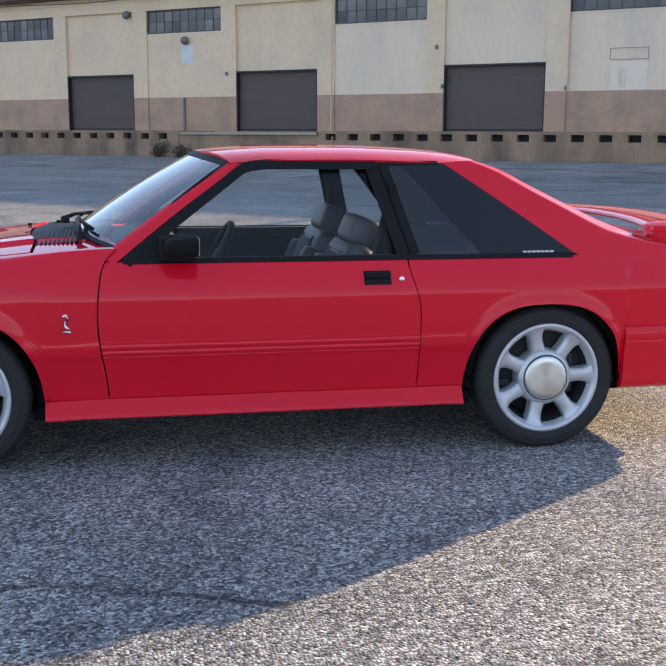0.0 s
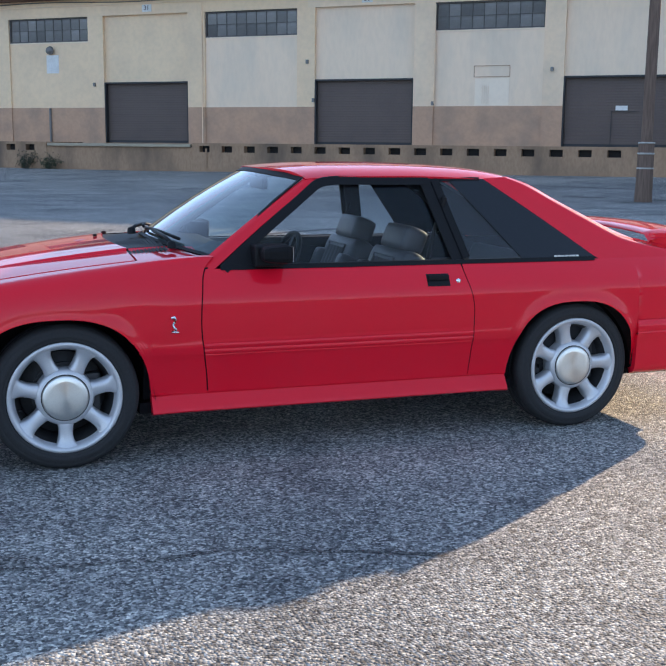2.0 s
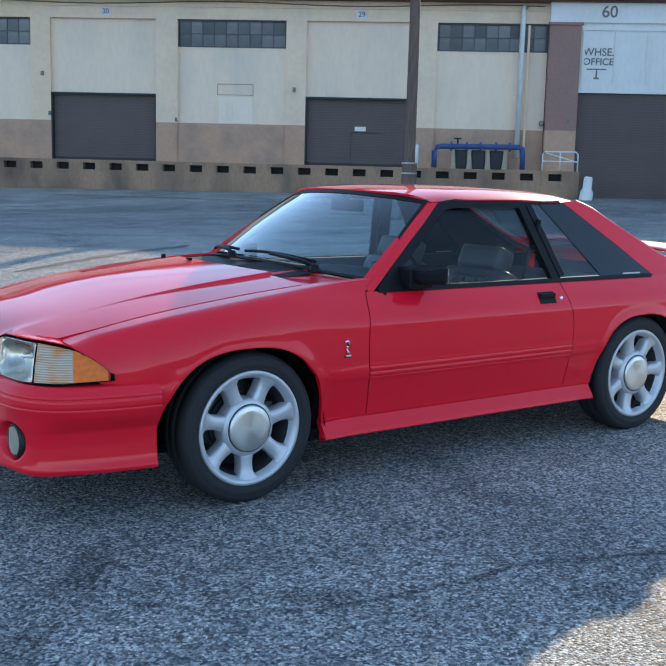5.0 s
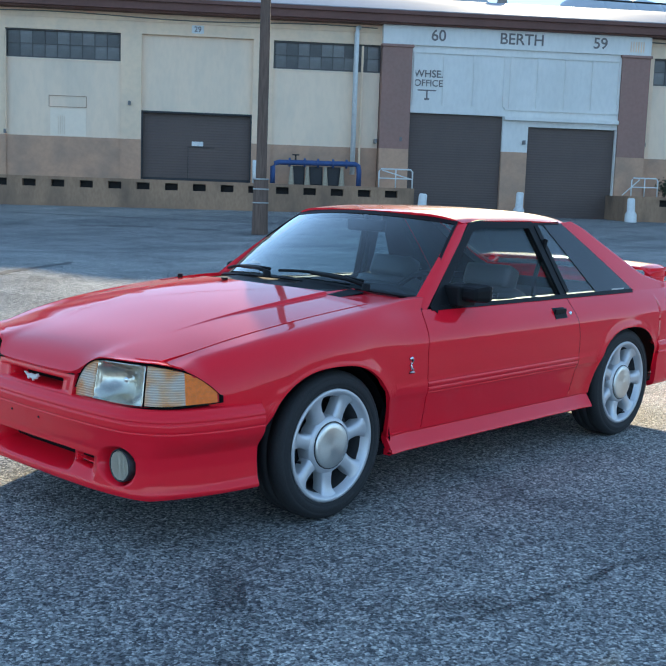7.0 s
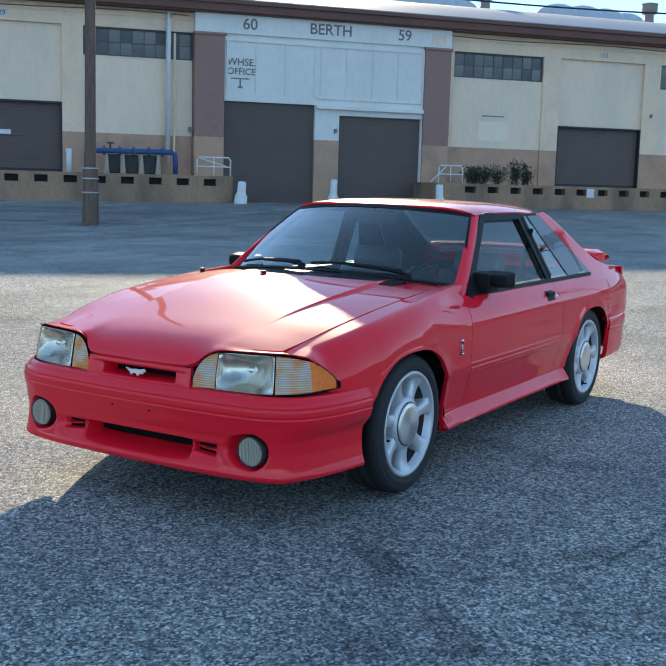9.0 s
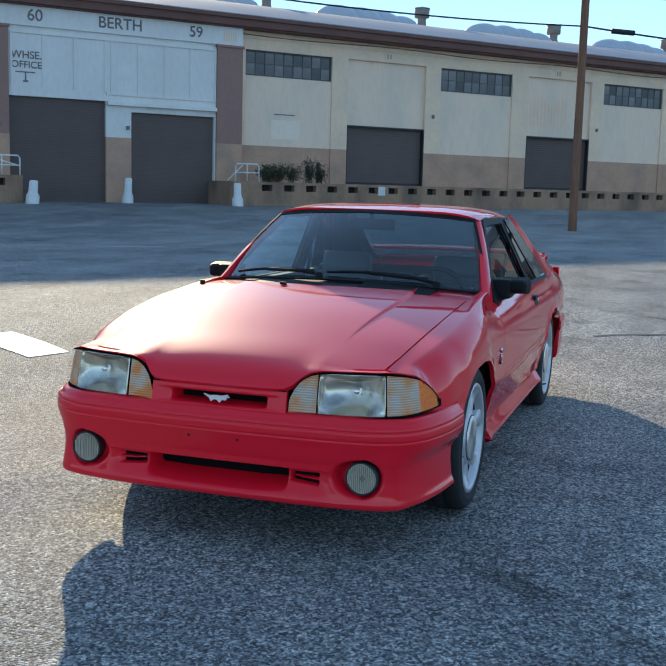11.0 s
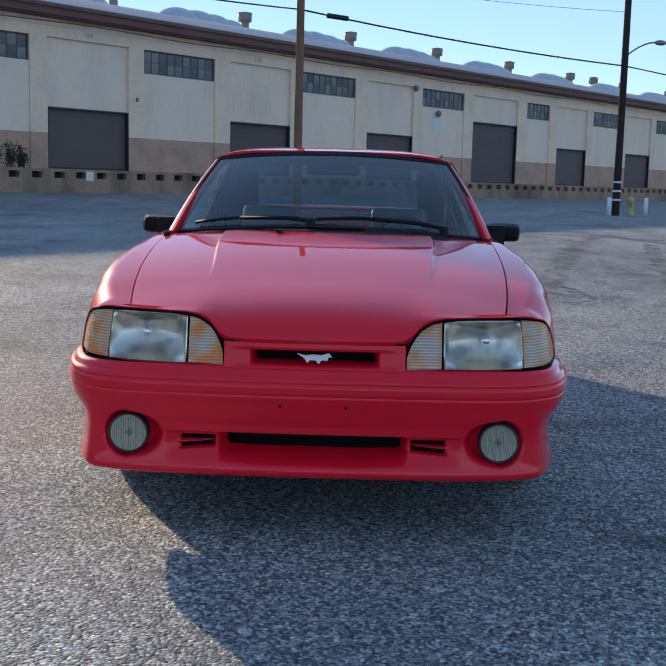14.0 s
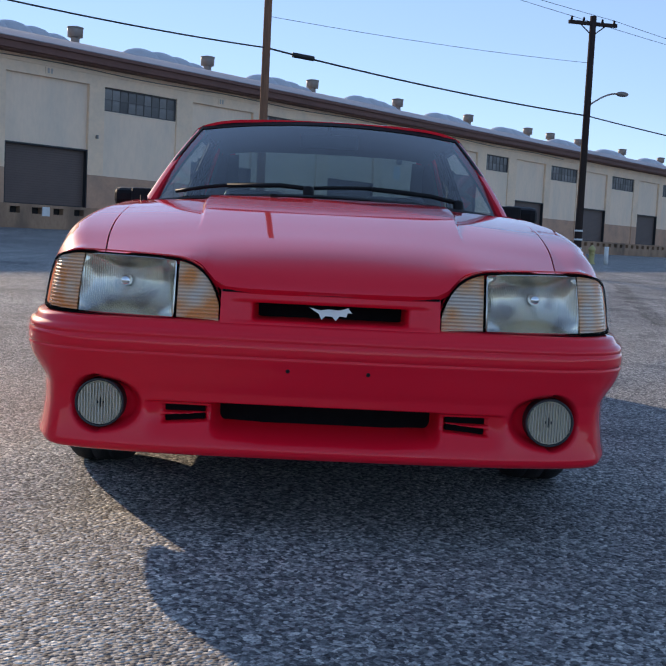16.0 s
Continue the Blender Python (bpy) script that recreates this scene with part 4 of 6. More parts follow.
for sg in (-1, 1):
    part("brace", tube([(look_across.x * 0.45 * sg, look_across.y * 0.45 * sg, 8.44 - z2), (0, 0, 8.1 - z2)], 0.02), BACKLIT_TIMBER, pl2)
lampz = 5.75 - z2
part("lamp_arm", tube([(look_across.x * k * 1.15, look_across.y * k * 1.15, lampz + 0.52 * math.sin(k * 1.6)) for k in steps(0, 1, 8)], 0.028), GALV, pl2, smooth=True)
head = bmesh.new()
bmesh.ops.create_uvsphere(head, u_segments=16, v_segments=8, radius=1)
bmesh.ops.scale(head, vec=(0.24, 0.12, 0.09), verts=head.verts)
part("lamp_head", head, GALV, pl2, "grey street lamp head", smooth=True).matrix_basis = pose(look_across.x * 1.3, look_across.y * 1.3, lampz + 0.52, 0, 0, -75)
for h in (0.5, 0.8, 1.1):
    part("band", revolve([(0.142, 0), (0.147, 0.01), (0.147, 0.05), (0.142, 0.06)], 14, "Z"), WHITEPAINT, pl2).matrix_basis = pose(0, 0, h)


def wire(name, a, b, sag, r, mat=CABLE):
    a, b = Vector(a), Vector(b)
    pts = [a.lerp(b, k) - Vector((0, 0, 4 * sag * k * (1 - k))) for k in steps(0, 1, 24)]
    return tagged(part(name, tube(pts, r, 6), mat, smooth=True), "black overhead cable slung between poles", "cable", "overhead cables")


far2 = P2 + (P2 - P3) * 3.0
wire("overhead_cable", (P1.x, P1.y, 6.6), (P3.x, P3.y, 6.12), 0.35, 0.022)
wire("overhead_cable", (P3.x, P3.y, 6.12), (P2.x, P2.y, 5.44), 0.12, 0.026)
wire("overhead_cable", (P2.x, P2.y, 5.44), (far2.x, far2.y, 4.6), 0.6, 0.022)
wire("overhead_cable", (P1.x, P1.y, 6.9), (P1.x - 40, P1.y + 42, 7.2), 0.8, 0.022)
for q in (-0.8, 0.8):
    wire("overhead_cable", (P2.x + look_across.x * q, P2.y + look_across.y * q, 8.68), (P3.x - 9, P3.y + 16 + q, 12.6), 0.5, 0.008)
    wire("overhead_cable", (P2.x + look_across.x * q, P2.y + look_across.y * q, 8.68), (far2.x, far2.y + q, 7.9), 0.7, 0.008)
wire("overhead_cable", (P3.x, P3.y, 7.0), (P2.x, P2.y, 7.2), 0.1, 0.007)
sp = thing("cable_splice", "black cable splice case on the overhead cable", "splice case", m=look((26.2, 0.55, 6.02), (31.4, -9.07, 5.6)))
part("case", tube([(0, 0, 0.34), (0, 0, 0.28), (0, 0, -0.28), (0, 0, -0.34)], 0.075, 10), CABLE, sp, smooth=True)


# ---- yard odds and ends by the far pole ----
def hydrant(x, y):
    z = ground_z(x, y)
    t = thing("fire_hydrant", "small yellow fire hydrant by the pole", "fire hydrant", m=pose(x, y, z))
    part("barrel", revolve([(0.14, 0), (0.14, 0.05), (0.10, 0.06), (0.10, 0.45), (0.13, 0.47), (0.12, 0.55), (0.05, 0.64), (0, 0.66)], 14, "Z"), YELLOW, t, smooth=True)
    part("nozzle", tube([(-0.18, 0, 0.36), (0.18, 0, 0.36)], 0.05, 10), YELLOW, t, smooth=True)


hydrant(P2.x + 0.35, P2.y - 0.6)
for k, (dx, dy) in enumerate(((-0.2, 0.28), (0.5, -1.15))):
    b = thing("bollard", "white painted pipe bollard guarding the pole", "bollard", "pole bollards", m=pose(P2.x + dx, P2.y + dy, ground_z(P2.x + dx, P2.y + dy)))
    part("post", tube([(0, 0, -0.05), (0, 0, 0.62)], 0.075, 12), WHITEPAINT, b, smooth=True)


# ---- the car: x runs to its tail, -y is its left side ----
car = thing("hatchback_car", "glossy red two-door hatchback with silver seven-spoke wheels", "car")
WIDTH = table([-2.1, -1.92, -1.75, -1.5, -1.28, -0.9, 0.0, 0.9, 1.28, 1.7, 2.0, 2.2, 2.32], [0.725, 0.795, 0.840, 0.860, 0.866, 0.860, 0.866, 0.866, 0.868, 0.862, 0.845, 0.815, 0.77])
FENDER_TOP = table([-2.1, -1.95, -1.7, -1.4, -1.1, -0.8, -0.6, -0.4], [0.690, 0.727, 0.783, 0.832, 0.869, 0.896, 0.905, 0.905])
LOW_IN = table([0.18, 0.28, 0.40, 0.50, 0.58, 0.70], [0.062, 0.056, 0.030, 0.006, 0.0, 0.003])
BELT = 0.85


def arch(x, mid, half, top, low, p):
    t = min(abs(x - mid) / half, 1)
    return low + (top - low) * (1 - t ** p) ** (1 / p)


def front_arch(x):
    return arch(x, -1.306, 0.408, 0.655, 0.215, 2.5)


def rear_arch(x):
    return arch(x, 1.256, 0.372, 0.645, 0.215, 2.6)


def side(x, z):
    """Half width of the body at x and height z."""
    y = WIDTH(x) - LOW_IN(min(z, 0.70))
    # moulding along the flank with its three fine grooves
    if 0.44 < z < 0.545:
        y += 0.006 * smooth(0.455, 0.470, z) * (1 - smooth(0.520, 0.532, z))
        for g in (0.470, 0.494, 0.520):
            y -= 0.004 * math.exp(-((z - g) / 0.0035) ** 2)
    # lips round the wheel openings
    for mid, half, top, p in ((-1.306, 0.408, 0.655, 2.5), (1.256, 0.372, 0.645, 2.6)):
        if abs(x - mid) < half + 0.12 and z < top + 0.12:
            r = (abs((x - mid) / half) ** p + abs(max(z - 0.215, 0) / (top - 0.215)) ** p) ** (1 / p)
            y += 0.009 * math.exp(-((r - 1.0) / 0.085) ** 2)
    if z > 0.70:
        if z <= BELT:
            y -= 0.082 * ((z - 0.70) / 0.15) ** 1.7
        else:
            y -= 0.082 + (z - BELT) * (0.46 + 0.9 * (z - BELT) * 0)
    return y


def fender_profile(x, v, low):
    """From the lower edge (v=0) up the flank and over the shoulder to the bonnet seam (v=3)."""
    top = FENDER_TOP(x)
    rv = min(0.20, (top - low) * 0.9)
    knee = top - rv
    if v <= 1:
        z = low + (knee - low) * v
        return side(x, min(z, 0.70)), z
    seam = SEAM(x)
    w = side(x, min(knee, 0.70))
    hr = 0.105 * (0.35 + 0.65 * min(rv / 0.16, 1))
    if v <= 2:
        a = (v - 1) * math.pi / 2
        y, z = w - hr * (1 - math.cos(a)), knee + (rv - 0.004) * math.sin(a)
        return y + (side(x, z) - y) * smooth(-1.10, -0.72, x), z
    y = w - hr
    y += (side(x, top - 0.004) - y) * smooth(-1.10, -0.72, x)
    return y + (seam - y) * (v - 2), top - 0.004 + 0.004 * (v - 2)


SEAM = table([-2.09, -1.8, -1.4, -1.0, -0.74], [0.612, 0.655, 0.69, 0.707, 0.714])
HOOD_C = table([-2.235, -2.215, -2.17, -2.11, -2.0, -1.8, -1.4, -1.05, -0.8, -0.7], [0.628, 0.641, 0.683, 0.719, 0.753, 0.795, 0.870, 0.917, 0.942, 0.95])


def hood_z(x, y):
    # raised centre with creases that fade towards the nose
    amp = 0.014 * smooth(-1.88, -1.05, x)
    ridge = 0.445 - 0.05 * smooth(-1.0, -1.8, x)
    c, s = HOOD_C(x) - amp, SEAM(max(x, -2.09))
    edge = FENDER_TOP(max(x, -2.1)) + 0.002
    edge = min(edge, c)
    t = min(abs(y) / s, 1)
    z = edge + (c - edge) * (1 - t ** 2.2)
    z += amp * (1 - smooth(ridge - 0.006, ridge + 0.007, abs(y)))
    # the lids over the lamps stand higher than the middle of the nose
    z += 0.010 * smooth(0.285, 0.39, abs(y)) * max(0, min(1, (-1.86 - x) / 0.28)) ** 1.5
    return z


NOSE = [(-2.240, 0.0), (-2.236, 0.2), (-2.226, 0.42), (-2.206, 0.60), (-2.165, 0.70), (-2.10, 0.765), (-1.99, 0.808), (-1.86, 0.836), (-1.712, 0.848)]
NX = table([0, 0.2, 0.42, 0.60, 0.72, 0.83, 0.96, 1.10, 1.25], [p[0] for p in NOSE])
NY = table([0, 0.2, 0.42, 0.60, 0.72, 0.83, 0.96, 1.10, 1.25], [p[1] for p in NOSE])


def nose(u, out=0.0):
    """A point of the nose's plan outline, u metres or so from the middle (u<0: left side), pushed out."""
    a, e = abs(u), 0.004
    x, y = NX(a), NY(a)
    tx, ty = NX(min(a + e, 1.25)) - NX(max(a - e, 0)), NY(min(a + e, 1.25)) - NY(max(a - e, 0))
    l = math.hypot(tx, ty)
    x, y = x - out * ty / l, y + out * tx / l
    return x, -y if u < 0 else y


BUMPER = table([0.36, 0.39, 0.44, 0.456, 0.466, 0.505, 0.520, 0.530, 0.545, 0.552], [0.008, 0.012, 0.022, 0.026, 0.028, 0.026, 0.020, 0.008, -0.002, -0.04])
VALANCE = table([0.192, 0.197, 0.205, 0.218, 0.240, 0.275, 0.320, 0.360, 0.385, 0.42], [-0.05, -0.014, 0.004, 0.009, 0.005, 0.000, -0.004, -0.003, 0.003, 0.012])
LOW_U = [0, 0.2, 0.42, 0.60, 0.69, 0.735, 0.775, 0.96, 1.10, 1.25]
LX = table(LOW_U, [-2.246, -2.244, -2.236, -2.212, -2.187, -2.164, -2.128, -1.995, -1.86, -1.712])
LY = table(LOW_U, [0.0, 0.2, 0.42, 0.60, 0.686, 0.722, 0.744, 0.788, 0.812, 0.828])


def valance_plan(u, out):
    """The squarer outline of the part below the bumper bar."""
    a, e = abs(u), 0.004
    x, y = LX(a), LY(a)
    tx, ty = LX(min(a + e, 1.25)) - LX(max(a - e, 0)), LY(min(a + e, 1.25)) - LY(max(a - e, 0))
    l = math.hypot(tx, ty)
    x, y = x - out * ty / l, y + out * tx / l
    return x, -y if u < 0 else y


def fascia(u, z):
    ay = LY(abs(u))
    bar = BUMPER(z)
    for g in (0.465, 0.503, 0.525):
        bar -= 0.0035 * math.exp(-((z - g) / 0.003) ** 2)
    low = VALANCE(z) + 0.008 * (1 - smooth(0.205, 0.25, z)) * smooth(0.8, 1.2, abs(u))
    # lower air intake: a wide scoop that deepens upwards, with two slits at either end
    if 0.215 < z < 0.35 and ay < 0.49:
        rise = smooth(0.232, 0.300, z)
        lip = 1 - smooth(0.331, 0.340, z)
        mid = 1 - smooth(0.272, 0.306, ay)
        end = 1 - smooth(0.425, 0.482, ay)
        bend = 0.9 + 0.5 * smooth(0.15, 0.29, ay)
        low -= lip * (0.16 * mid * rise ** bend + 0.022 * (1 - mid) * end * rise)
        for c in (0.287, 0.316):
            cc = c + (0.085 if c < 0.3 else 0.0) * (0.43 - ay)
            low -= 0.055 * (1 - smooth(0.0070, 0.0110, abs(z - cc))) * (1 - smooth(0.420, 0.428, ay)) * smooth(0.308, 0.322, ay)
    # pockets of the fog lamps, drawn out towards the middle
    if abs(u) < 0.74:
        t = ay - 0.591
        d = math.hypot(t * (0.66 if t < 0 else 1.0), z - 0.321)
        low -= 0.055 * (1 - smooth(0.050 if t < 0 else 0.068, 0.080, d))
    w = smooth(0.365, 0.44, z)
    p, q = Vector(nose(u, bar)), Vector(valance_plan(u, low))
    r = q.lerp(p, w)
    return r.x, r.y, z


us = steps(-1.25, -0.86, 14) + steps(-0.845, -0.72, 24) + steps(-0.713, 0.713, 210) + steps(0.72, 0.845, 24) + steps(0.86, 1.25, 14)
zs = [0.192, 0.194, 0.197, 0.200, 0.205, 0.211, 0.218, 0.224, 0.230, 0.236] + steps(0.241, 0.402, 82) + steps(0.408, 0.448, 6) + [0.452, 0.456, 0.460, 0.463, 0.465, 0.467, 0.470, 0.478, 0.490, 0.497, 0.501, 0.503, 0.505, 0.510, 0.516, 0.522, 0.525, 0.528, 0.533, 0.538, 0.545, 0.550, 0.552]
part("front_bumper", sheet(fascia, us, zs, 0.03), PAINT, car, "red moulded front bumper with air intake", smooth=True)
# black boxes stand in for the shade deep in the scoop and slits
part("intake_back", boxes((-2.128, -2.08, -0.31, 0.31, 0.262, 0.348)), UNDER, car)
for sg in (-1, 1):
    part("intake_slit", boxes((-2.185, -2.15, min(sg * 0.318, sg * 0.43), max(sg * 0.318, sg * 0.43), 0.27, 0.34)), UNDER, car)

# header panel with the slot between the headlamps
def header(u, z):
    y = nose(u)[1]
    m = (1 - smooth(0.186, 0.206, abs(y))) * smooth(0.556, 0.566, z) * (1 - smooth(0.594, 0.603, z))
    ramp_in = 0.007 * (1 - smooth(0.22, 0.275, abs(y))) * smooth(0.548, 0.558, z) * (1 - smooth(0.600, 0.612, z))
    lean = 0.018 * (z - 0.545) / 0.09
    return (*nose(u, -0.010 - lean - 0.12 * m - ramp_in), z)


part("header_panel", sheet(header, steps(-0.286, 0.286, 110), steps(0.540, 0.630, 36), 0.02), PAINT, car, smooth=True)
# black strip proud of the header, drawn as the shaded gap
part("bonnet_gap", sheet(lambda u, k: (*nose(u, -0.0235), 0.627 + 0.006 * k), steps(-0.283, 0.283, 40), [0, 1], 0.004), UNDER, car, "black strip drawn as the gap under the bonnet lip")
part("slot_back", boxes((-2.13, -2.115, -0.21, 0.21, 0.55, 0.61)), UNDER, car)

# bonnet
def hood_front(y):
    a = abs(y)
    return table([0, 0.2, 0.285, 0.315, 0.36, 0.41, 0.5, 0.614], [-2.222, -2.220, -2.214, -2.192, -2.156, -2.140, -2.130, -2.104])(a)


def hood(u, v):
    x0 = hood_front(u * SEAM(-2.09))
    x1 = -0.985 + 0.11 * u * u if abs(u) < 0.62 else -0.943
    x = x0 + (x1 - x0) * v
    y = u * (SEAM(max(x, -2.09)) - 0.004)
    return x, y, hood_z(x, y)


hood_v = [0, 0.004, 0.01, 0.02, 0.03, 0.045, 0.06, 0.08, 0.1, 0.13] + steps(0.16, 1.0, 40)
hood_us = sorted(set([round(q, 4) for q in steps(-1, 1, 40)] + [round(s * q, 4) for s in (-1, 1) for q in steps(0.55, 0.68, 40)]))
part("bonnet", sheet(hood, hood_us, hood_v, 0.02), PAINT, car, "red bonnet with a raised centre", smooth=True)

# cowl panel with louvres
def cowl(u, v):
    x0 = -0.978 + 0.11 * u * u if abs(u) < 0.62 else -0.936
    x1 = -0.70 + 0.2 * u * u
    x = x0 + (x1 - x0) * v
    y = u * 0.72
    return x, y, hood_z(min(x, -0.72), y) - 0.008 - 0.016 * v


part("cowl_panel", sheet(cowl, steps(-0.585, 0.585, 24), steps(0, 1, 6), 0.01), BLACK, car, "matt black louvred cowl panel", smooth=True)
for sg in (-1, 1):
    part("cowl_corner", sheet(lambda u, v: Vector(cowl(sg * (0.59 + 0.41 * u), v)) + Vector((0.006, 0, 0.003)), steps(0, 1, 12), steps(0, 1, 8), 0.01), PAINT, car, "red corner of the cowl", smooth=True)
    # black tube on the surface, standing in for a shaded gap
    part("cowl_gap", tube([Vector(cowl(sg * 0.588, 0.02 + 0.9 * k)) + Vector((0, 0, 0.001)) for k in steps(0, 1, 8)], 0.003, 6), UNDER, car)
for k in range(11):
    x = -0.955 + 0.0185 * k
    yy = (-0.52, -0.16)
    bm = bmesh.new()
    for a, b in ((yy[0], yy[1]),):
        za, zb = hood_z(x, a) - 0.006, hood_z(x, b) - 0.006
        q = [bm.verts.new(p) for p in ((x, a, za), (x, b, zb), (x + 0.011, b, zb + 0.006), (x + 0.011, a, za + 0.006), (x, a, za - 0.02), (x, b, zb - 0.02))]
        bm.faces.new(q[:4])
        bm.faces.new((q[0], q[4], q[5], q[1]))
    part("louvre", bm, BLACK, car)

# wings, doors and quarters
def wing_low(x):
    if x < -1.712:
        return 0.535
    return front_arch(x) if x < -0.9 else 0.282


def wing_rear(z):
    return table([0.25, 0.32, 0.61, 0.80, 0.86, 0.91], [-0.638, -0.642, -0.676, -0.66, -0.635, -0.585])(z)


arch_x = [-1.306 - 0.408 * math.cos(math.pi * i / 44) for i in range(45)]
wing_x = steps(-2.03, -1.716, 14) + [-1.7138] + arch_x[1:-1] + [-0.897] + steps(-0.88, -0.60, 12)
v_low = [0, 0.02, 0.05, 0.1] + steps(0.15, 1.0, 30)


def wing(x, v):
    low = wing_low(x)
    if x < -1.9:
        low = 0.535 + 0.16 * smooth(-1.91, -2.03, x)
    y, z = fender_profile(x, v, low)
    xx = -0.75 + (x + 0.75) / 0.15 * (wing_rear(z) - 0.003 + 0.75) if x > -0.75 else x
    return xx, -y, z


v_all = v_low + steps(1.06, 2.0, 14) + steps(2.25, 2.985, 3)


def add_pair(name, bm, mat, label="", parent=car, **kw):
    m2 = mirrored(bm)
    return part(name, bm, mat, parent, label, **kw), part(name, m2, mat, parent, label, **kw)


add_pair("front_wing", sheet(wing, wing_x, v_all, 0.02), PAINT, "red front wing", smooth=True)

z_door = steps(0.287, 0.45, 8) + [0.46, 0.466, 0.4685, 0.470, 0.4715, 0.474, 0.480, 0.488, 0.4925, 0.494, 0.4955, 0.50, 0.508, 0.514, 0.5185, 0.520, 0.5215, 0.526, 0.534, 0.542] + steps(0.555, BELT - 0.002, 18)


def door_rear(z):
    return 0.634 + 0.046 * smooth(0.85, 0.62, z)


def door(u, z):
    a, b = wing_rear(min(z, 0.86)) + 0.003, door_rear(z) - 0.002
    x = a + (b - a) * u
    return x, -side(x, z), z


doors = add_pair("door", sheet(door, steps(0, 1, 44), z_door, 0.02), PAINT, "red car door, shut", smooth=True)

# black strip behind the seam puts its shade into colour
add_pair("seam_strip", sheet(lambda k, z: (wing_rear(z) + k, -(side(wing_rear(z), z) - 0.005), z), [-0.014, 0.014], steps(0.29, 0.855, 24)), UNDER, "black strip behind the door seam")

rear_x = [1.256 - 0.372 * math.cos(math.pi * i / 40) for i in range(41)]
TAIL = 2.16


def quarter_low(x):
    if x < 0.884:
        return 0.287
    return rear_arch(x) if x < 1.628 else 0.535


q_x = steps(0.64, 0.88, 8) + rear_x[1:-1] + [1.63] + steps(1.66, TAIL, 14)
q_v = steps(0, 1, 44)


def quarter(x, v):
    low = quarter_low(x)
    z = low + (BELT - low) * v
    xx = max(x, door_rear(z) + 0.002) if x < 0.70 else x
    return xx, -side(xx, z), z


QGLASS = table([0.845, 1.0, 1.12, 1.25], [1.425, 1.205, 1.03, 0.835])
HATCH_X = [0.98, 1.10, 1.25, 1.42, 1.6, 1.8, 2.0, 2.16]
HATCH_Z = table(HATCH_X, [1.262, 1.225, 1.15, 1.068, 0.985, 0.915, 0.872, 0.856])
HATCH_W = table(HATCH_X, [0.565, 0.572, 0.585, 0.60, 0.615, 0.63, 0.64, 0.645])


def sail(u, v):
    """Pillar behind the rear side glass: from the glass edge and belt up to the hatch seam."""
    t = u
    if t < 1:
        z = 1.25 - (1.25 - BELT) * t
        a = Vector((QGLASS(z), z))
    else:
        a = Vector((1.425 + (TAIL - 1.425) * (t - 1), BELT))
    hx = 0.985 + (TAIL - 0.985) * (u / 2) ** 0.85
    b = Vector((hx, HATCH_Z(hx)))
    p = a.lerp(b, v)
    y = side(p.x, p.y)
    seam = HATCH_W(hx)
    y = y + (min(y, seam + 0.0) - y) * smooth(0.78, 1.0, v)
    return p.x, -y, p.y


body_q = sheet(quarter, q_x, q_v, 0.0)
sheet(sail, steps(0, 2, 60), steps(0, 1, 14), 0.0, body_q)
bmesh.ops.remove_doubles(body_q, verts=body_q.verts, dist=0.0015)
add_pair("rear_quarter", body_q, PAINT, "red rear quarter panel", smooth=True)


# sills
def sill(x, v):
    pts = ((0.806, 0.288), (0.800, 0.278), (0.806, 0.268), (0.838, 0.222), (0.842, 0.208), (0.825, 0.199), (0.70, 0.196))
    i = min(int(v), 5)
    a, b = Vector(pts[i]), Vector(pts[i + 1])
    p = a.lerp(b, v - i)
    end = 0.012 * (smooth(-0.75, -0.9, x) + smooth(0.8, 0.9, x))
    return x, -(p.x + end * (1 if v < 5.5 else 0)), p.y


add_pair("side_skirt", sheet(sill, steps(-0.898, 0.886, 30), steps(0, 6, 24), 0.03), PAINT, "red side skirt", smooth=True)

# rear bumper
RX = table([0, 0.3, 0.55, 0.70, 0.82, 0.95, 1.15, 1.35, 1.50], [2.335, 2.33, 2.315, 2.28, 2.20, 2.08, 1.90, 1.72, 1.628])
RY = table([0, 0.3, 0.55, 0.70, 0.82, 0.95, 1.15, 1.35, 1.50], [0.0, 0.3, 0.55, 0.70, 0.785, 0.832, 0.855, 0.862, 0.862])
R_OUT = table([0.24, 0.26, 0.30, 0.45, 0.465, 0.52, 0.532, 0.545], [-0.05, -0.01, 0.0, 0.008, 0.014, 0.012, 0.0, -0.04])


def rear_bumper(u, z):
    a, e = abs(u), 0.004
    x, y = RX(a), RY(a)
    tx, ty = RX(min(a + e, 1.5)) - RX(max(a - e, 0)), RY(min(a + e, 1.5)) - RY(max(a - e, 0))
    l = math.hypot(tx, ty)
    o = R_OUT(z)
    for g in (0.470, 0.520):
        o -= 0.004 * math.exp(-((z - g) / 0.0035) ** 2)
    x, y = x + o * ty / l, y - o * tx / l
    return x, math.copysign(y, u) if u else y, z + 0.03 * smooth(0.9, 1.5, a) * 0


part("rear_bumper", sheet(rear_bumper, steps(-1.5, 1.5, 80), [0.24, 0.25, 0.26, 0.28, 0.30, 0.35, 0.40, 0.45, 0.46, 0.466, 0.4685, 0.470, 0.4715, 0.48, 0.50, 0.515, 0.5185, 0.520, 0.5215, 0.53, 0.537, 0.545], 0.03), PAINT, car, "red rear bumper", smooth=True)
part("tail_panel", sheet(lambda y, z: (2.262 - 0.09 * smooth(0.55, 0.8, abs(y)) - 0.10 * (z - 0.54), y, z), steps(-0.785, 0.785, 30), steps(0.54, 0.862, 10), 0.02), PAINT, car, smooth=True)
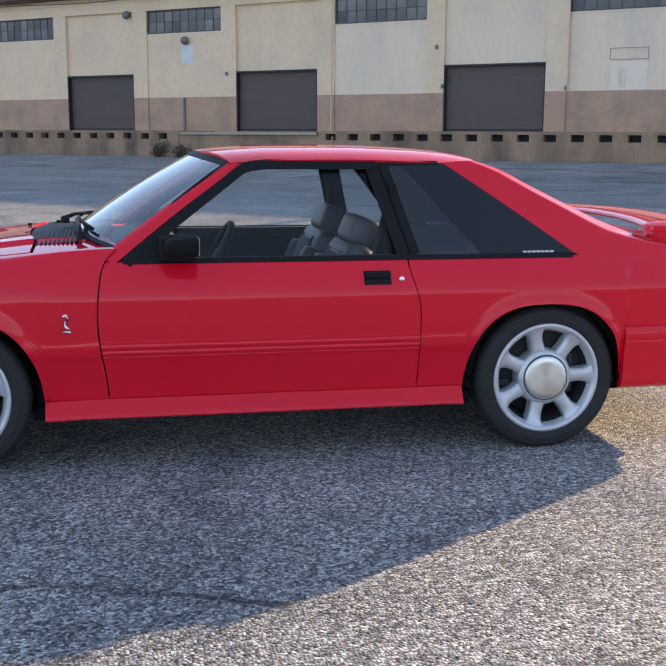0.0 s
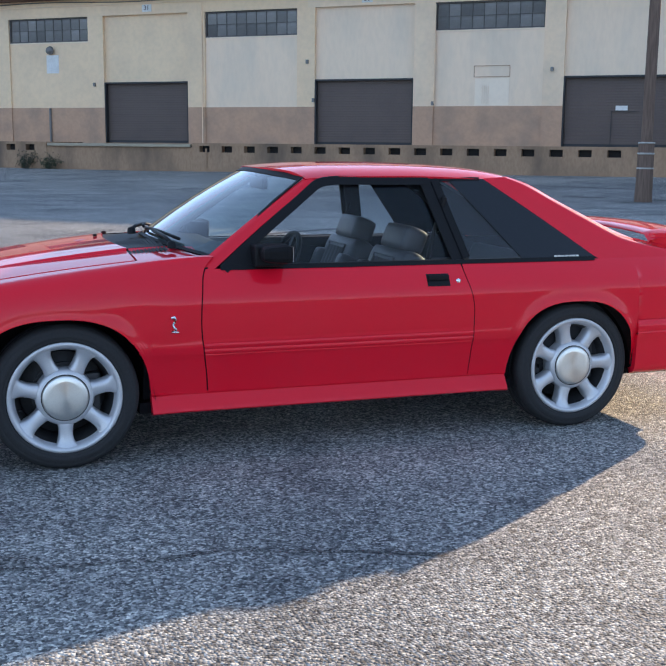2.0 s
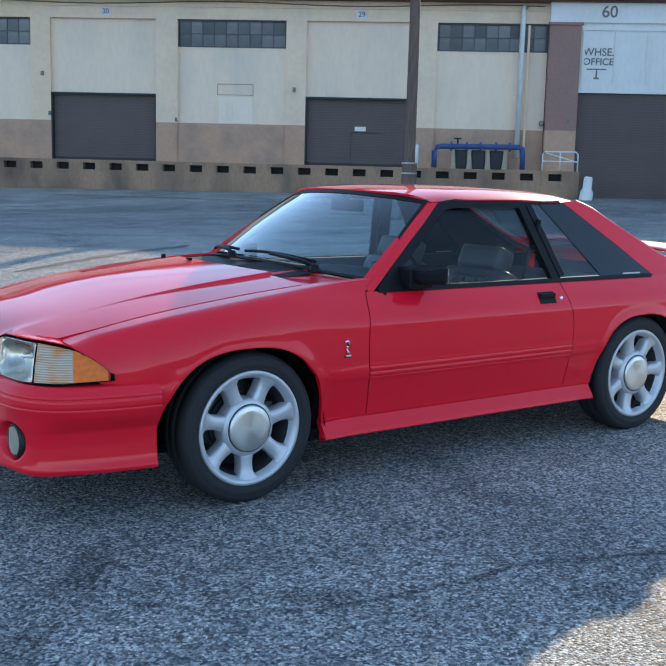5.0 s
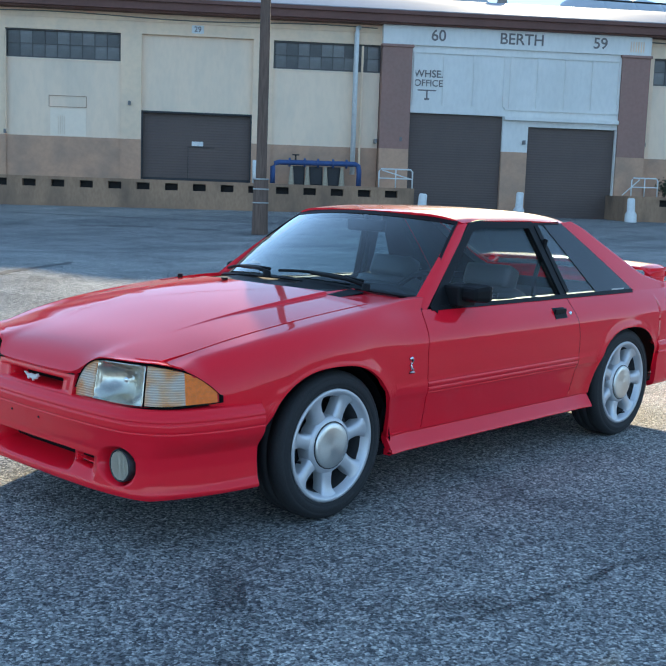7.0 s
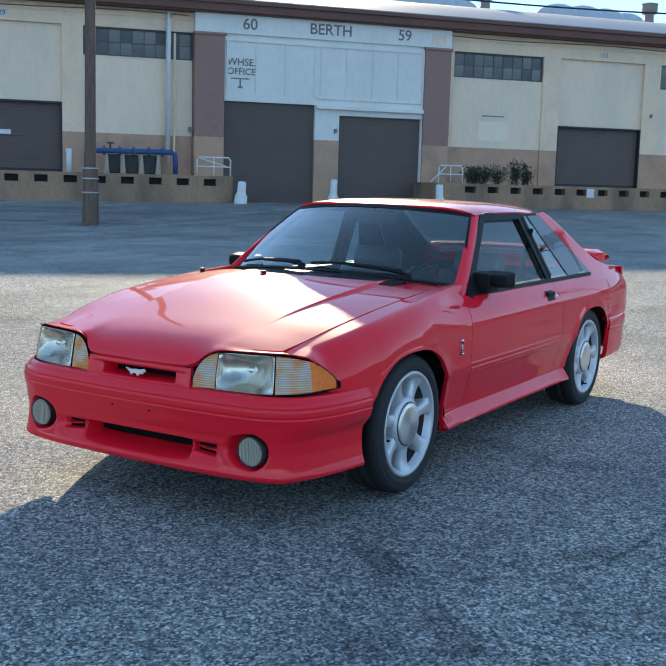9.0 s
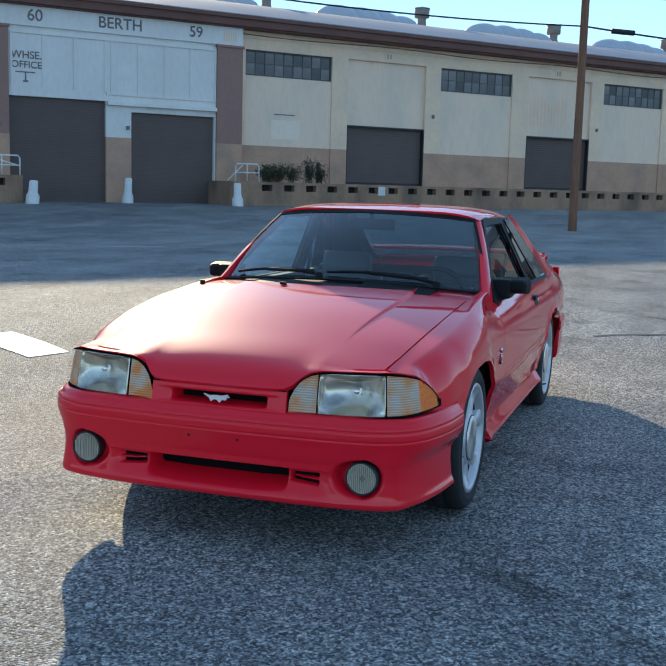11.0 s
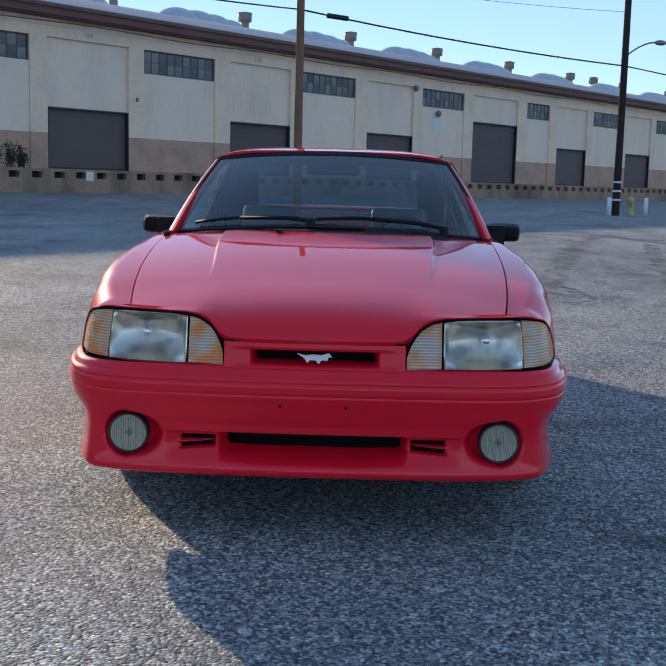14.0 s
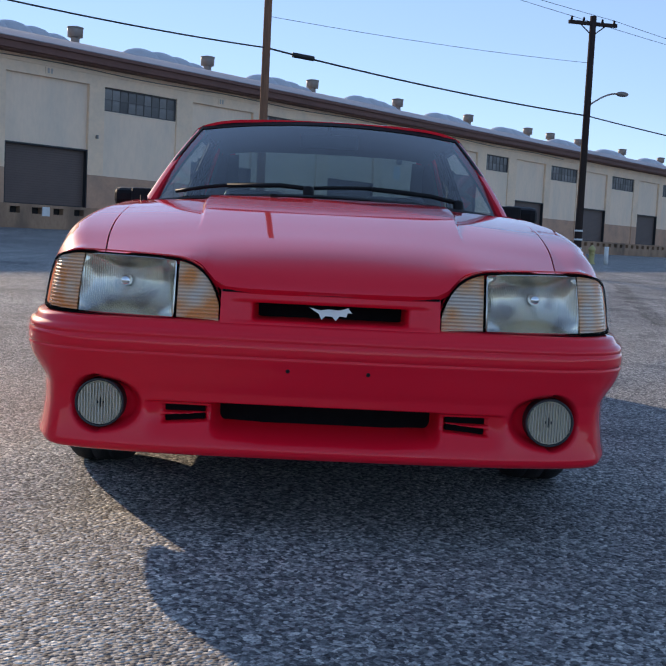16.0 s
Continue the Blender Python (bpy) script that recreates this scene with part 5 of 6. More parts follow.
for sg in (-1, 1):
    for k in range(4):
        lens = sheet(lambda y, z: (2.272 - 0.09 * smooth(0.55, 0.8, abs(y)) - 0.10 * (z - 0.54), y, z), steps(sg * 0.33, sg * 0.76, 12), steps(0.60 + 0.05 * k, 0.642 + 0.05 * k, 2), 0.012)
        part("tail_lamp", lens, RED_LENS, car, "red louvred tail lamp")

# roof
ROOF_Z = table([-0.24, -0.1, 0.1, 0.4, 0.7, 0.9, 1.06], [1.289, 1.305, 1.317, 1.320, 1.312, 1.298, 1.272])
ROOF_W = table([-0.25, -0.1, 0.3, 0.8, 1.06], [0.575, 0.583, 0.592, 0.588, 0.57])


def roof(u, v):
    t = abs(u)
    x0 = -0.222 + 0.115 * t ** 2
    x1 = 1.05 - 0.06 * t ** 3
    x = x0 + (x1 - x0) * v
    drop = 0.018 * t ** 2 + 0.040 * t ** 7
    return x, u * (ROOF_W(x) + 0.010), ROOF_Z(x) - drop


part("roof_panel", sheet(roof, steps(-1, -0.8, 10) + steps(-0.78, 0.78, 30) + steps(0.8, 1, 10), steps(0, 1, 30), 0.012), PAINT, car, "red roof panel", smooth=True)


# glazing
def ws(u, v):
    a = Vector((-0.775 + 0.215 * abs(u) ** 2.2, u * 0.742, 0.945 - 0.048 * u * u))
    b = Vector((-0.215 + 0.11 * u * u, u * 0.568, 1.288 - 0.032 * u * u))
    p = a.lerp(b, v)
    p.z += 0.018 * math.sin(math.pi * v)
    return p


part("windscreen", sheet(ws, steps(-1, 1, 30), steps(0, 1, 14)), SCREEN, car, "clear curved windscreen", smooth=True)
part("screen_trim", sheet(lambda u, v: Vector(ws(u, 0.0)) + Vector((-0.02 * v, 0, -0.006 + 0.008 * (1 - v))), steps(-1, 1, 30), steps(0, 1, 1), 0.008), BLACK, car, smooth=True)
part("screen_trim", sheet(lambda u, v: Vector(ws(u, 0.935 + 0.065 * v)) + Vector((-0.001, 0, 0.003)), steps(-1, 1, 30), steps(0, 1, 2), 0.004), BLACK, car, smooth=True)
for sg in (-1, 1):
    part("screen_trim", sheet(lambda v, k: Vector(ws(sg * (0.982 + 0.021 * k), v)) + Vector((-0.002, 0, 0.004)), steps(0, 1, 14), steps(0, 1, 1), 0.005), BLACK, car, smooth=True)


def pillar(v, k):
    """Screen pillar: a rounded red band."""
    a, b = Vector((-0.625, -0.722, 0.893)), Vector((-0.105, -0.566, 1.250))
    c, d = Vector((-0.575, -0.768, 0.862)), Vector((-0.060, -0.598, 1.238))
    p, q = a.lerp(b, v), c.lerp(d, v)
    r = p.lerp(q, k)
    bulge = 0.010 * math.sin(math.pi * k) + 0.012 * math.sin(math.pi * max(v, 0))
    return r + Vector((-0.4, -0.55, 0.6)) * bulge


add_pair("screen_pillar", sheet(pillar, steps(-0.15, 1, 18), steps(0, 1, 6), 0.03), PAINT, "red windscreen pillar", smooth=True)


def gside(x, z, inset=0.0):
    return Vector((x, -(side(x, z) - inset), z))


A_EDGE = table([0.845, 0.90, 1.25], [-0.588, -0.522, -0.056])
DOORG_R = table([0.845, 1.25], [0.632, 0.515])
QG_F = table([0.845, 1.25], [0.695, 0.585])


def door_glass(u, v):
    z = 0.845 + v * 0.385
    a, b = A_EDGE(z) + 0.042, DOORG_R(z) - 0.01
    return gside(a + (b - a) * u, z, 0.022)


add_pair("door_glass", sheet(door_glass, steps(0, 1, 12), steps(0, 1, 6)), SIDE_GLASS, "clear door window", smooth=True)


def quarter_glass(u, v):
    z = BELT + 0.004 + v * (1.245 - BELT)
    a, b = QG_F(z), QGLASS(z) - 0.004
    return gside(a + (b - a) * u, z, 0.006)


add_pair("quarter_glass", sheet(quarter_glass, steps(0, 1, 14), steps(0, 1, 8), 0.004), SMOKED, "smoked flush quarter window", smooth=True)


def band(points, width, depth, inset=0.0):
    """A flat black trim strip along (x, z) points of the car's side; width to either hand."""
    bm = bmesh.new()
    pts = [Vector(p) for p in points]
    rows = []
    for i, p in enumerate(pts):
        d = (pts[min(i + 1, len(pts) - 1)] - pts[max(i - 1, 0)]).normalized()
        n2 = Vector((-d.y, d.x))
        row = []
        for k, dep in ((0, -0.012), (0, depth), (1, depth), (1, -0.012)):
            q = p + n2 * (width * k)
            g = gside(q.x, max(q.y, 0.2), inset)
            g.y -= dep
            row.append(bm.verts.new(g))
        rows.append(row)
    for a, b in zip(rows, rows[1:]):
        for k in range(3):
            bm.faces.new((a[k], b[k], b[k + 1], a[k + 1]))
    bm.faces.new(rows[0])
    bm.faces.new(rows[-1][::-1])
    return bm


sill_line = [(x, 0.842) for x in steps(-0.57, 1.395, 24)]
add_pair("belt_moulding", band(sill_line, 0.020, 0.004), BLACK, "black belt moulding")
frame_line = [(A_EDGE(z), z) for z in steps(0.862, 1.215, 12)] + [(-0.077, 1.234), (-0.055, 1.246), (-0.028, 1.254), (0.01, 1.259)] + [(x, 1.262) for x in steps(0.05, 0.53, 10)]
add_pair("window_frame", band(frame_line, -0.042, 0.004), BLACK, "black door window frame")
add_pair("window_frame", band([(x, 1.257) for x in steps(0.53, 0.815, 8)], -0.020, 0.0012, 0.002), BLACK, "black quarter window header")
add_pair("sail_patch", sheet(lambda u, v: gside(A_EDGE(0.862 + 0.10 * v) + 0.03 + u * 0.19 * (1 - v), 0.862 + 0.10 * v, -0.002), steps(0, 1, 4), steps(0, 1, 6), 0.008), BLACK, "black triangular mirror sail")
add_pair("centre_pillar", band([(DOORG_R(z) - 0.035, z) for z in steps(0.85, 1.228, 8)], -0.10, 0.004, 0.004), BLACK, "black centre pillar")
add_pair("pillar_gap", band([(DOORG_R(z) + 0.022, z) for z in steps(0.85, 1.232, 8)], -0.006, 0.007, 0.004), UNDER)


def q_mask(u, v):
    """The opaque rear part of the quarter window."""
    z = BELT + 0.006 + v * 0.392
    a, b = max(0.985 - 0.345 * v, QG_F(z) + 0.004), QGLASS(z)
    return gside(a + (b - a) * u, z, 0.001)


add_pair("glass_mask", sheet(q_mask, steps(0, 1, 14), steps(0, 1, 12), 0.006), PRINT_BLACK, "opaque black part of the quarter window")

# hatch: red frame, dark glass
def hatch(u, v):
    hx = 1.045 + (1.95 - 1.045) * v
    w = HATCH_W(min(hx, 2.16)) - 0.004
    crown = 0.022 * (1 - abs(u) ** 2.2)
    x = hx + 0.0
    return x, u * w, HATCH_Z(hx) + crown - 0.002


def hatch_patch(name, us_, vs_, mat, label, lift=0.0, fl=0.015):
    return part(name, sheet(lambda u, v: Vector(hatch(u, v)) + Vector((0, 0, lift)), us_, vs_, fl), mat, car, label, smooth=True)


hatch_patch("hatch_frame", steps(-1, -0.9, 3), steps(0, 1, 20), PAINT, "red hatch frame")
hatch_patch("hatch_frame", steps(0.9, 1, 3), steps(0, 1, 20), PAINT, "red hatch frame")
hatch_patch("hatch_frame", steps(-0.9, 0.9, 20), steps(0.88, 1, 5), PAINT, "red hatch frame")
for sg in (-1, 1):
    hatch_patch("hatch_lining", steps(sg * 0.86, sg * 1.0, 3), steps(0, 1, 16), LEATHER, "grey inner hatch lining", -0.022, 0.0)
hatch_patch("hatch_glass", steps(-0.9, 0.9, 20), steps(0.0, 0.88, 14), HATCH_GLASS, "smoked hatch window", -0.004, 0.0)
part("tail_deck", sheet(lambda y, v: (1.95 + 0.25 * v, y, HATCH_Z(min(1.95 + 0.21 * v, 2.16)) + 0.03 * (1 - abs(y / 0.645) ** 2.2) * (1 - v) + 0.006), steps(-0.645, 0.645, 20), steps(0, 1, 6), 0.02), PAINT, car, smooth=True)


# tail spoiler
def spoiler(y, a):
    t = abs(y) / 0.70
    cx, cz = 2.03 - 0.10 * t ** 2, 0.972 - 0.012 * t ** 2 - 0.035 * smooth(0.9, 1.0, t)
    return cx + 0.15 * math.cos(a), y, cz + 0.020 * math.sin(a) + 0.02 * math.cos(a) * 0.2


ang = [2 * math.pi * k / 18 for k in range(19)]
sp_bm = sheet(spoiler, steps(-0.70, 0.70, 40), ang)
for sg in (-1, 1):
    sheet(lambda v, a: (2.03 - 0.09 + 0.13 * math.cos(a) - 0.02 * v, sg * (0.66 + 0.04 * math.sin(a) * (1 - 0.2 * v)), 0.86 + 0.105 * (1 - v)), steps(0, 1, 4), ang, 0, sp_bm)
part("tail_spoiler", sp_bm, PAINT, car, "raised red tail spoiler", smooth=True)

# inner structure that closes the body
add_pair("inner_skin", sheet(lambda x, z: (x, -(side(x, z) - 0.035), z), steps(-0.93, 0.93, 20), steps(0.26, 0.84, 8)), UNDER, "black inner body skin", smooth=True)
part("underbody", boxes((-2.05, 2.2, -0.62, 0.62, 0.19, 0.23), (-0.95, 0.93, -0.80, 0.80, 0.2, 0.25)), UNDER, car, "black underbody")
part("bulkhead", boxes((-0.80, -0.76, -0.70, 0.70, 0.23, 0.87)), UNDER, car)
part("tail_bulkhead", boxes((1.95, 1.97, -0.62, 0.62, 0.3, 0.83)), UNDER, car)
part("engine_bay", boxes((-2.05, -0.8, -0.56, 0.56, 0.23, 0.62)), UNDER, car)
for mid, half, top in ((-1.306, 0.43, 0.68), (1.256, 0.40, 0.67)):
    foot, lip = (0.195, -0.822) if mid < 0 else (0.25, -0.79)

    def well(a, y):
        return mid + half * math.cos(a), y, max(foot, 0.20 + (top - 0.20) * math.sin(a))
    add_pair("wheel_well", sheet(well, steps(0, math.pi, 20), [lip, -0.56]), UNDER, "black wheel well liner", smooth=True)
    add_pair("well_wall", boxes((mid - half, mid + half, -0.565, -0.56, 0.2, top)), UNDER)


# ---- wheels ----
SPOKES = 7


def spoke_mesh():
    """One flat-topped spoke with a bevelled flank, flaring into the rim."""
    bm = bmesh.new()
    rows = []
    for r, hw, y in ((0.088, 0.046, -0.026), (0.112, 0.040, -0.034), (0.128, 0.033, -0.036), (0.150, 0.030, -0.036), (0.175, 0.0305, -0.037), (0.196, 0.034, -0.040), (0.210, 0.042, -0.044), (0.219, 0.056, -0.047), (0.226, 0.074, -0.049)):
        rows.append([bm.verts.new(p) for p in ((r, y + 0.060, -hw), (r, y + 0.010, -hw), (r, y + 0.002, -hw + 0.007), (r, y - 0.002, -hw * 0.35), (r, y - 0.003, hw * 0.25), (r, y, hw - 0.010), (r, y + 0.012, hw), (r, y + 0.060, hw))])
    for a, b in zip(rows, rows[1:]):
        for j in range(7):
            bm.faces.new((a[j], b[j], b[j + 1], a[j + 1]))
    bm.faces.new(rows[0])
    return bm


def wheel(x, sg, turn):
    """Alloy wheel with its low-profile tyre; the tyre is pressed flat on the ground."""
    w = part("wheel", revolve([(0.212, -0.024), (0.219, -0.040), (0.224, -0.050), (0.229, -0.056), (0.233, -0.0595), (0.2455, -0.060), (0.2485, -0.055), (0.248, -0.044), (0.242, -0.032), (0.235, -0.02), (0.228, 0.12)], 96), ALLOY, car, "silver seven-spoke alloy wheel", smooth=True)
    w.matrix_basis = pose(x, sg * 0.775, 0.3035, 0, 0, 0 if sg < 0 else 180)
    tyre = revolve([(0.236, 0.13), (0.255, 0.145), (0.295, 0.146), (0.315, 0.128), (0.3245, 0.09), (0.325, 0.075), (0.318, 0.073), (0.318, 0.067), (0.325, 0.065), (0.3255, 0.02), (0.318, 0.018), (0.318, 0.012), (0.3255, 0.010),
                    (0.325, -0.028), (0.319, -0.044), (0.309, -0.055), (0.298, -0.0605), (0.296, -0.0595), (0.293, -0.061), (0.279, -0.065), (0.266, -0.0645), (0.264, -0.0625), (0.261, -0.0625), (0.259, -0.063), (0.250, -0.056), (0.240, -0.04)], 96)
    for v in tyre.verts:
        if v.co.z < -0.3225:
            v.co.z = -0.3225
    part("tyre", tyre, RUBBER, w, "black low-profile tyre", smooth=True)
    # dark colour on barrel and disc stands in for shade behind the spokes
    part("barrel", revolve([(0.188, 0.12), (0.202, 0.02), (0.2165, -0.030)], 48), STEEL, w, "inner barrel darkened for shade", smooth=True)
    part("hub_dish", revolve([(0.080, -0.046), (0.106, -0.0455), (0.114, -0.043), (0.122, -0.037), (0.127, -0.028), (0.128, 0.03)], 56), ALLOY, w, "silver dished hub", smooth=True)
    for k in range(SPOKES):
        part("spoke", spoke_mesh(), ALLOY, w, smooth=True).matrix_basis = pose(0, 0, 0, 0, turn + 360 / SPOKES * k, 0)
    part("centre_cap", revolve([(0.0, -0.0585), (0.070, -0.0578), (0.092, -0.0560), (0.0985, -0.0525), (0.100, -0.046)], 56), CAP, w, "brushed round centre cap", smooth=True)
    part("cap_ring", revolve([(0.1005, -0.044), (0.1005, -0.0495), (0.1035, -0.0495), (0.1045, -0.044)], 56), STEEL, w, "dark joint round the cap", smooth=True)
    part("brake_disc", revolve([(0.0, 0.05), (0.14, 0.05), (0.14, 0.07), (0.185, 0.09), (0.20, 0.115), (0.0, 0.116)], 40), STEEL, w, "brake disc darkened for shade")
    part("caliper", boxes((0.075, 0.16, 0.02, 0.09, -0.09, 0.09), bevel=0.012), STEEL, w)
    part("valve", tube([(0.205, -0.02, 0.0), (0.195, -0.055, 0.0)], 0.005), BLACK, w).matrix_basis = pose(0, 0, 0, 0, turn + 77, 0)
    return w


wheel(-1.2765, -1, 90)
wheel(1.2765, -1, -1.5)
wheel(-1.2765, 1, 40)
wheel(1.2765, 1, 15)

# ---- lamps on the nose ----
FLUTE = material("grey flutes", (0.60, 0.53, 0.42), 0.2, 0.0)
LAMP_TOP = table([0.285, 0.296, 0.315, 0.345, 0.385, 0.42, 0.70, 0.80, 0.90, 1.0, 1.06], [0.566, 0.605, 0.645, 0.678, 0.698, 0.704, 0.710, 0.704, 0.688, 0.640, 0.592])
LAMP_LOW = table([0.285, 0.8, 1.06], [0.548, 0.556, 0.566])


def lamp_face(u, v, out):
    lo, hi = LAMP_LOW(abs(u)), LAMP_TOP(abs(u))
    z = lo + (hi - lo) * v
    back = 0.018 - 0.006 * smooth(0.66, 0.92, abs(u)) + 0.30 * max(z - 0.55, 0) ** 1.3
    return (*nose(u, out - back), z)


for sg in (-1, 1):
    gask = part("headlamp", sheet(lambda u, v: lamp_face(sg * u, -0.035 + 1.055 * v, -0.115 + 0.112 * (abs(v - 0.5) > 0.47 or u < 0.287 or u > 1.055)), steps(0.276, 1.07, 60), [0, 0.015, 0.035, 0.3, 0.7, 0.965, 0.985, 1], 0.02), MATT, car, "composite headlamp with clear fluted lens", smooth=True)
    def bowl(u, v):
        """Parabolic reflector cut to the lamp's rectangle."""
        dy, dz = u - 0.547, (v - 0.52) * 0.145
        deep = max(0.075 - (dy * dy * 0.34 + dz * dz * 0.95) / 0.115, 0.006)
        deep = min(deep, 2.2 * min(u - 0.412, 0.682 - u, v * 0.14, (1 - v) * 0.14)) - 0.006
        return lamp_face(sg * u, 0.03 + 0.95 * v, -0.010 - deep)

    part("reflector", sheet(bowl, steps(0.412, 0.682, 44), steps(0, 1, 28), 0.004), PALE_LENS, gask, "silvered parabolic reflector", smooth=True)
    for a, b, nm, mat, lab in ((0.292, 0.402, "marker_lens", MARKER, "pale amber fluted marker lens"), (0.694, 0.90, "corner_reflector", MARKER, "pale amber corner lens"), (0.90, 1.045, "corner_lens", AMBER, "amber corner lens")):
        part(nm, sheet(lambda u, v: lamp_face(sg * u, 0.03 + 0.95 * v, -0.009), steps(a, b, 24), steps(0, 1, 12), 0.004), mat, gask, lab, smooth=True)
    for a, b in ((0.290, 0.404), (0.410, 0.684), (0.692, 1.05)):
        part("lens", sheet(lambda u, v: lamp_face(sg * u, 0.015 + 0.975 * v, 0.004), steps(a, b, 24), steps(0, 1, 8)), LENS, gask, "clear fluted lens", smooth=True)
    bx, by = nose(sg * 0.55, -0.070)
    shield = part("bulb_shield", revolve([(0.0, 0.006), (0.010, 0.005), (0.014, 0.0), (0.014, -0.03)], 20), CHROME, gask, "small silvered bulb shield", smooth=True)
    shield.matrix_basis = pose(bx, by, 0.640, 0, 0, 90)
    part("lamp_seal", sheet(lambda u, k: (*nose(sg * u, -0.05 - 0.012 * k), LAMP_TOP(u) - 0.001), steps(0.30, 1.05, 40), steps(0, 1, 2), 0.004), MATT, gask, "black rubber lamp seal")
    part("lamp_ledge", sheet(lambda u, k: (*nose(sg * u, -0.062 - 0.075 * k), LAMP_TOP(u) + 0.006 - 0.002 * k), steps(0.285, 1.05, 40), steps(0, 1, 2), 0.004), PAINT, car, "", smooth=True)
    fog = part("fog_lamp", revolve([(0.0, 0.010), (0.03, 0.0085), (0.050, 0.004), (0.0585, -0.003)], 40), LENS, car, "round clear fog lamp", smooth=True)
    fog.matrix_basis = pose(-2.203, sg * 0.591, 0.321, 0, 0, 90)
    part("bowl", revolve([(0.059, -0.005), (0.048, -0.016), (0.03, -0.024), (0.0, -0.027)], 40), FOGBOWL, fog, "pale bowl, reflection painted in", smooth=True)
    part("bezel", revolve([(0.0575, 0.000), (0.0590, 0.006), (0.0630, 0.006), (0.0645, 0.001), (0.0645, -0.045)], 40), STEEL, fog, "dark bezel ring", smooth=True)
    part("bulb_cap", boxes((-0.003, 0.003, -0.012, 0.0, -0.013, 0.013), (-0.010, 0.010, -0.012, 0.0, -0.003, 0.003), bevel=0.001), STEEL, fog)
    for k in range(15):
        fu = -0.0525 + 0.0075 * k
        half = 0.93 * math.sqrt(0.058 ** 2 - fu ** 2)
        part("flute", boxes((fu - 0.0010, fu + 0.0010, -0.002, 0.003 + 0.0065 * (1 - (fu / 0.06) ** 2), -half, half)), FLUTE, fog)

for sg in (-1, 1):
    px, py = nose(sg * 0.103, BUMPER(0.433) - 0.001)
    part("bumper_plug", revolve([(0.0, 0.004), (0.004, 0.004), (0.006, 0.0), (0.006, -0.006)], 12), BLACK, car, "small dark bumper plug").matrix_basis = pose(px, py, 0.433, 0, 0, 90)

# emblems as plain shapes
em = bmesh.new()
prof = [(-0.080, 0.002), (-0.066, 0.016), (-0.050, 0.012), (-0.030, 0.008), (0.010, 0.010), (0.040, 0.006), (0.080, 0.013), (0.046, -0.003), (0.034, -0.020), (0.020, -0.009), (-0.006, -0.010), (-0.020, -0.022), (-0.034, -0.008), (-0.060, -0.010), (-0.064, 0.002)]
f0 = em.faces.new([em.verts.new((-2.222, y * 0.68, 0.585 + z * 0.9)) for y, z in prof])
ext = bmesh.ops.extrude_face_region(em, geom=[f0])
bmesh.ops.translate(em, vec=(-0.010, 0, 0), verts=[g for g in ext["geom"] if isinstance(g, bmesh.types.BMVert)])
part("nose_emblem", em, SATIN, car, "small silver nose emblem")
for sg in (-1, 1):
    s_pts = [(-0.802 + dx, sg * (side(-0.80, 0.61) + 0.004), 0.612 + dz) for dx, dz in ((-0.012, 0.030), (0.002, 0.036), (0.010, 0.022), (0.002, 0.010), (-0.006, 0.0), (0.0, -0.012), (0.012, -0.020), (0.006, -0.032), (-0.012, -0.032), (0.02, -0.034))]
    part("wing_emblem", tube(s_pts, 0.007, 6), CHROME, car, "small silver wing emblem", smooth=True)
    bars = bmesh.new()
    for k in range(7):
        x = 1.165 + 0.021 * k
        g = gside(x, 0.868, -0.001)
        box(bars, x, x + 0.016, sg * abs(g.y) - 0.002, sg * abs(g.y) + 0.002, 0.863, 0.871)
    part("window_script", bars, WHITEPAINT, car, "row of small white marks")

# handles, locks, mirrors
for d, sg in zip(doors, (-1, 1)):
    yh = side(0.50, 0.775)
    cup = sheet(lambda u, v: Vector((0.432 + 0.118 * u, sg * (side(0.49, 0.745 + 0.056 * v) + 0.003), 0.745 + 0.056 * v)), steps(0, 1, 6), steps(0, 1, 6), 0.008)
    part("handle_recess", cup, BLACK, d, "black flush handle recess")
    part("handle_bar", boxes((0.437, 0.545, sg * (yh + 0.006) - 0.006, sg * (yh + 0.006) + 0.006, 0.772, 0.796), bevel=0.004), BLACK, d, "black pull bar")
    part("lock", revolve([(0.0, 0.006), (0.010, 0.006), (0.013, 0.0)], 18), CHROME, d, "round chrome lock", smooth=True).matrix_basis = pose(0.598, sg * (yh + 0.003), 0.764, 0, 0, 0 if sg > 0 else 180)
    mir = bmesh.new()
    box(mir, -0.40, -0.265, 0.765, 0.920, 0.874, 0.962, bevel=0.026)
    for v in mir.verts:
        if v.co.x < -0.33:
            k = (-0.33 - v.co.x) / 0.07
            v.co.z = 0.912 + (v.co.z - 0.912) * (1 - 0.30 * k)
            v.co.y = v.co.y - 0.02 * k
        v.co.y *= sg
    m_ob = part("door_mirror", mir, MIRROR_BLACK, d, "black plastic door mirror", smooth=False)
    part("mirror_glass", boxes((-0.2655, -0.2635, min(sg * 0.79, sg * 0.912), max(sg * 0.79, sg * 0.912), 0.886, 0.952)), MIRROR, m_ob)
    part("mirror_foot", boxes((-0.42, -0.28, min(sg * 0.72, sg * 0.83), max(sg * 0.72, sg * 0.83), 0.855, 0.955), bevel=0.012), BLACK, d)


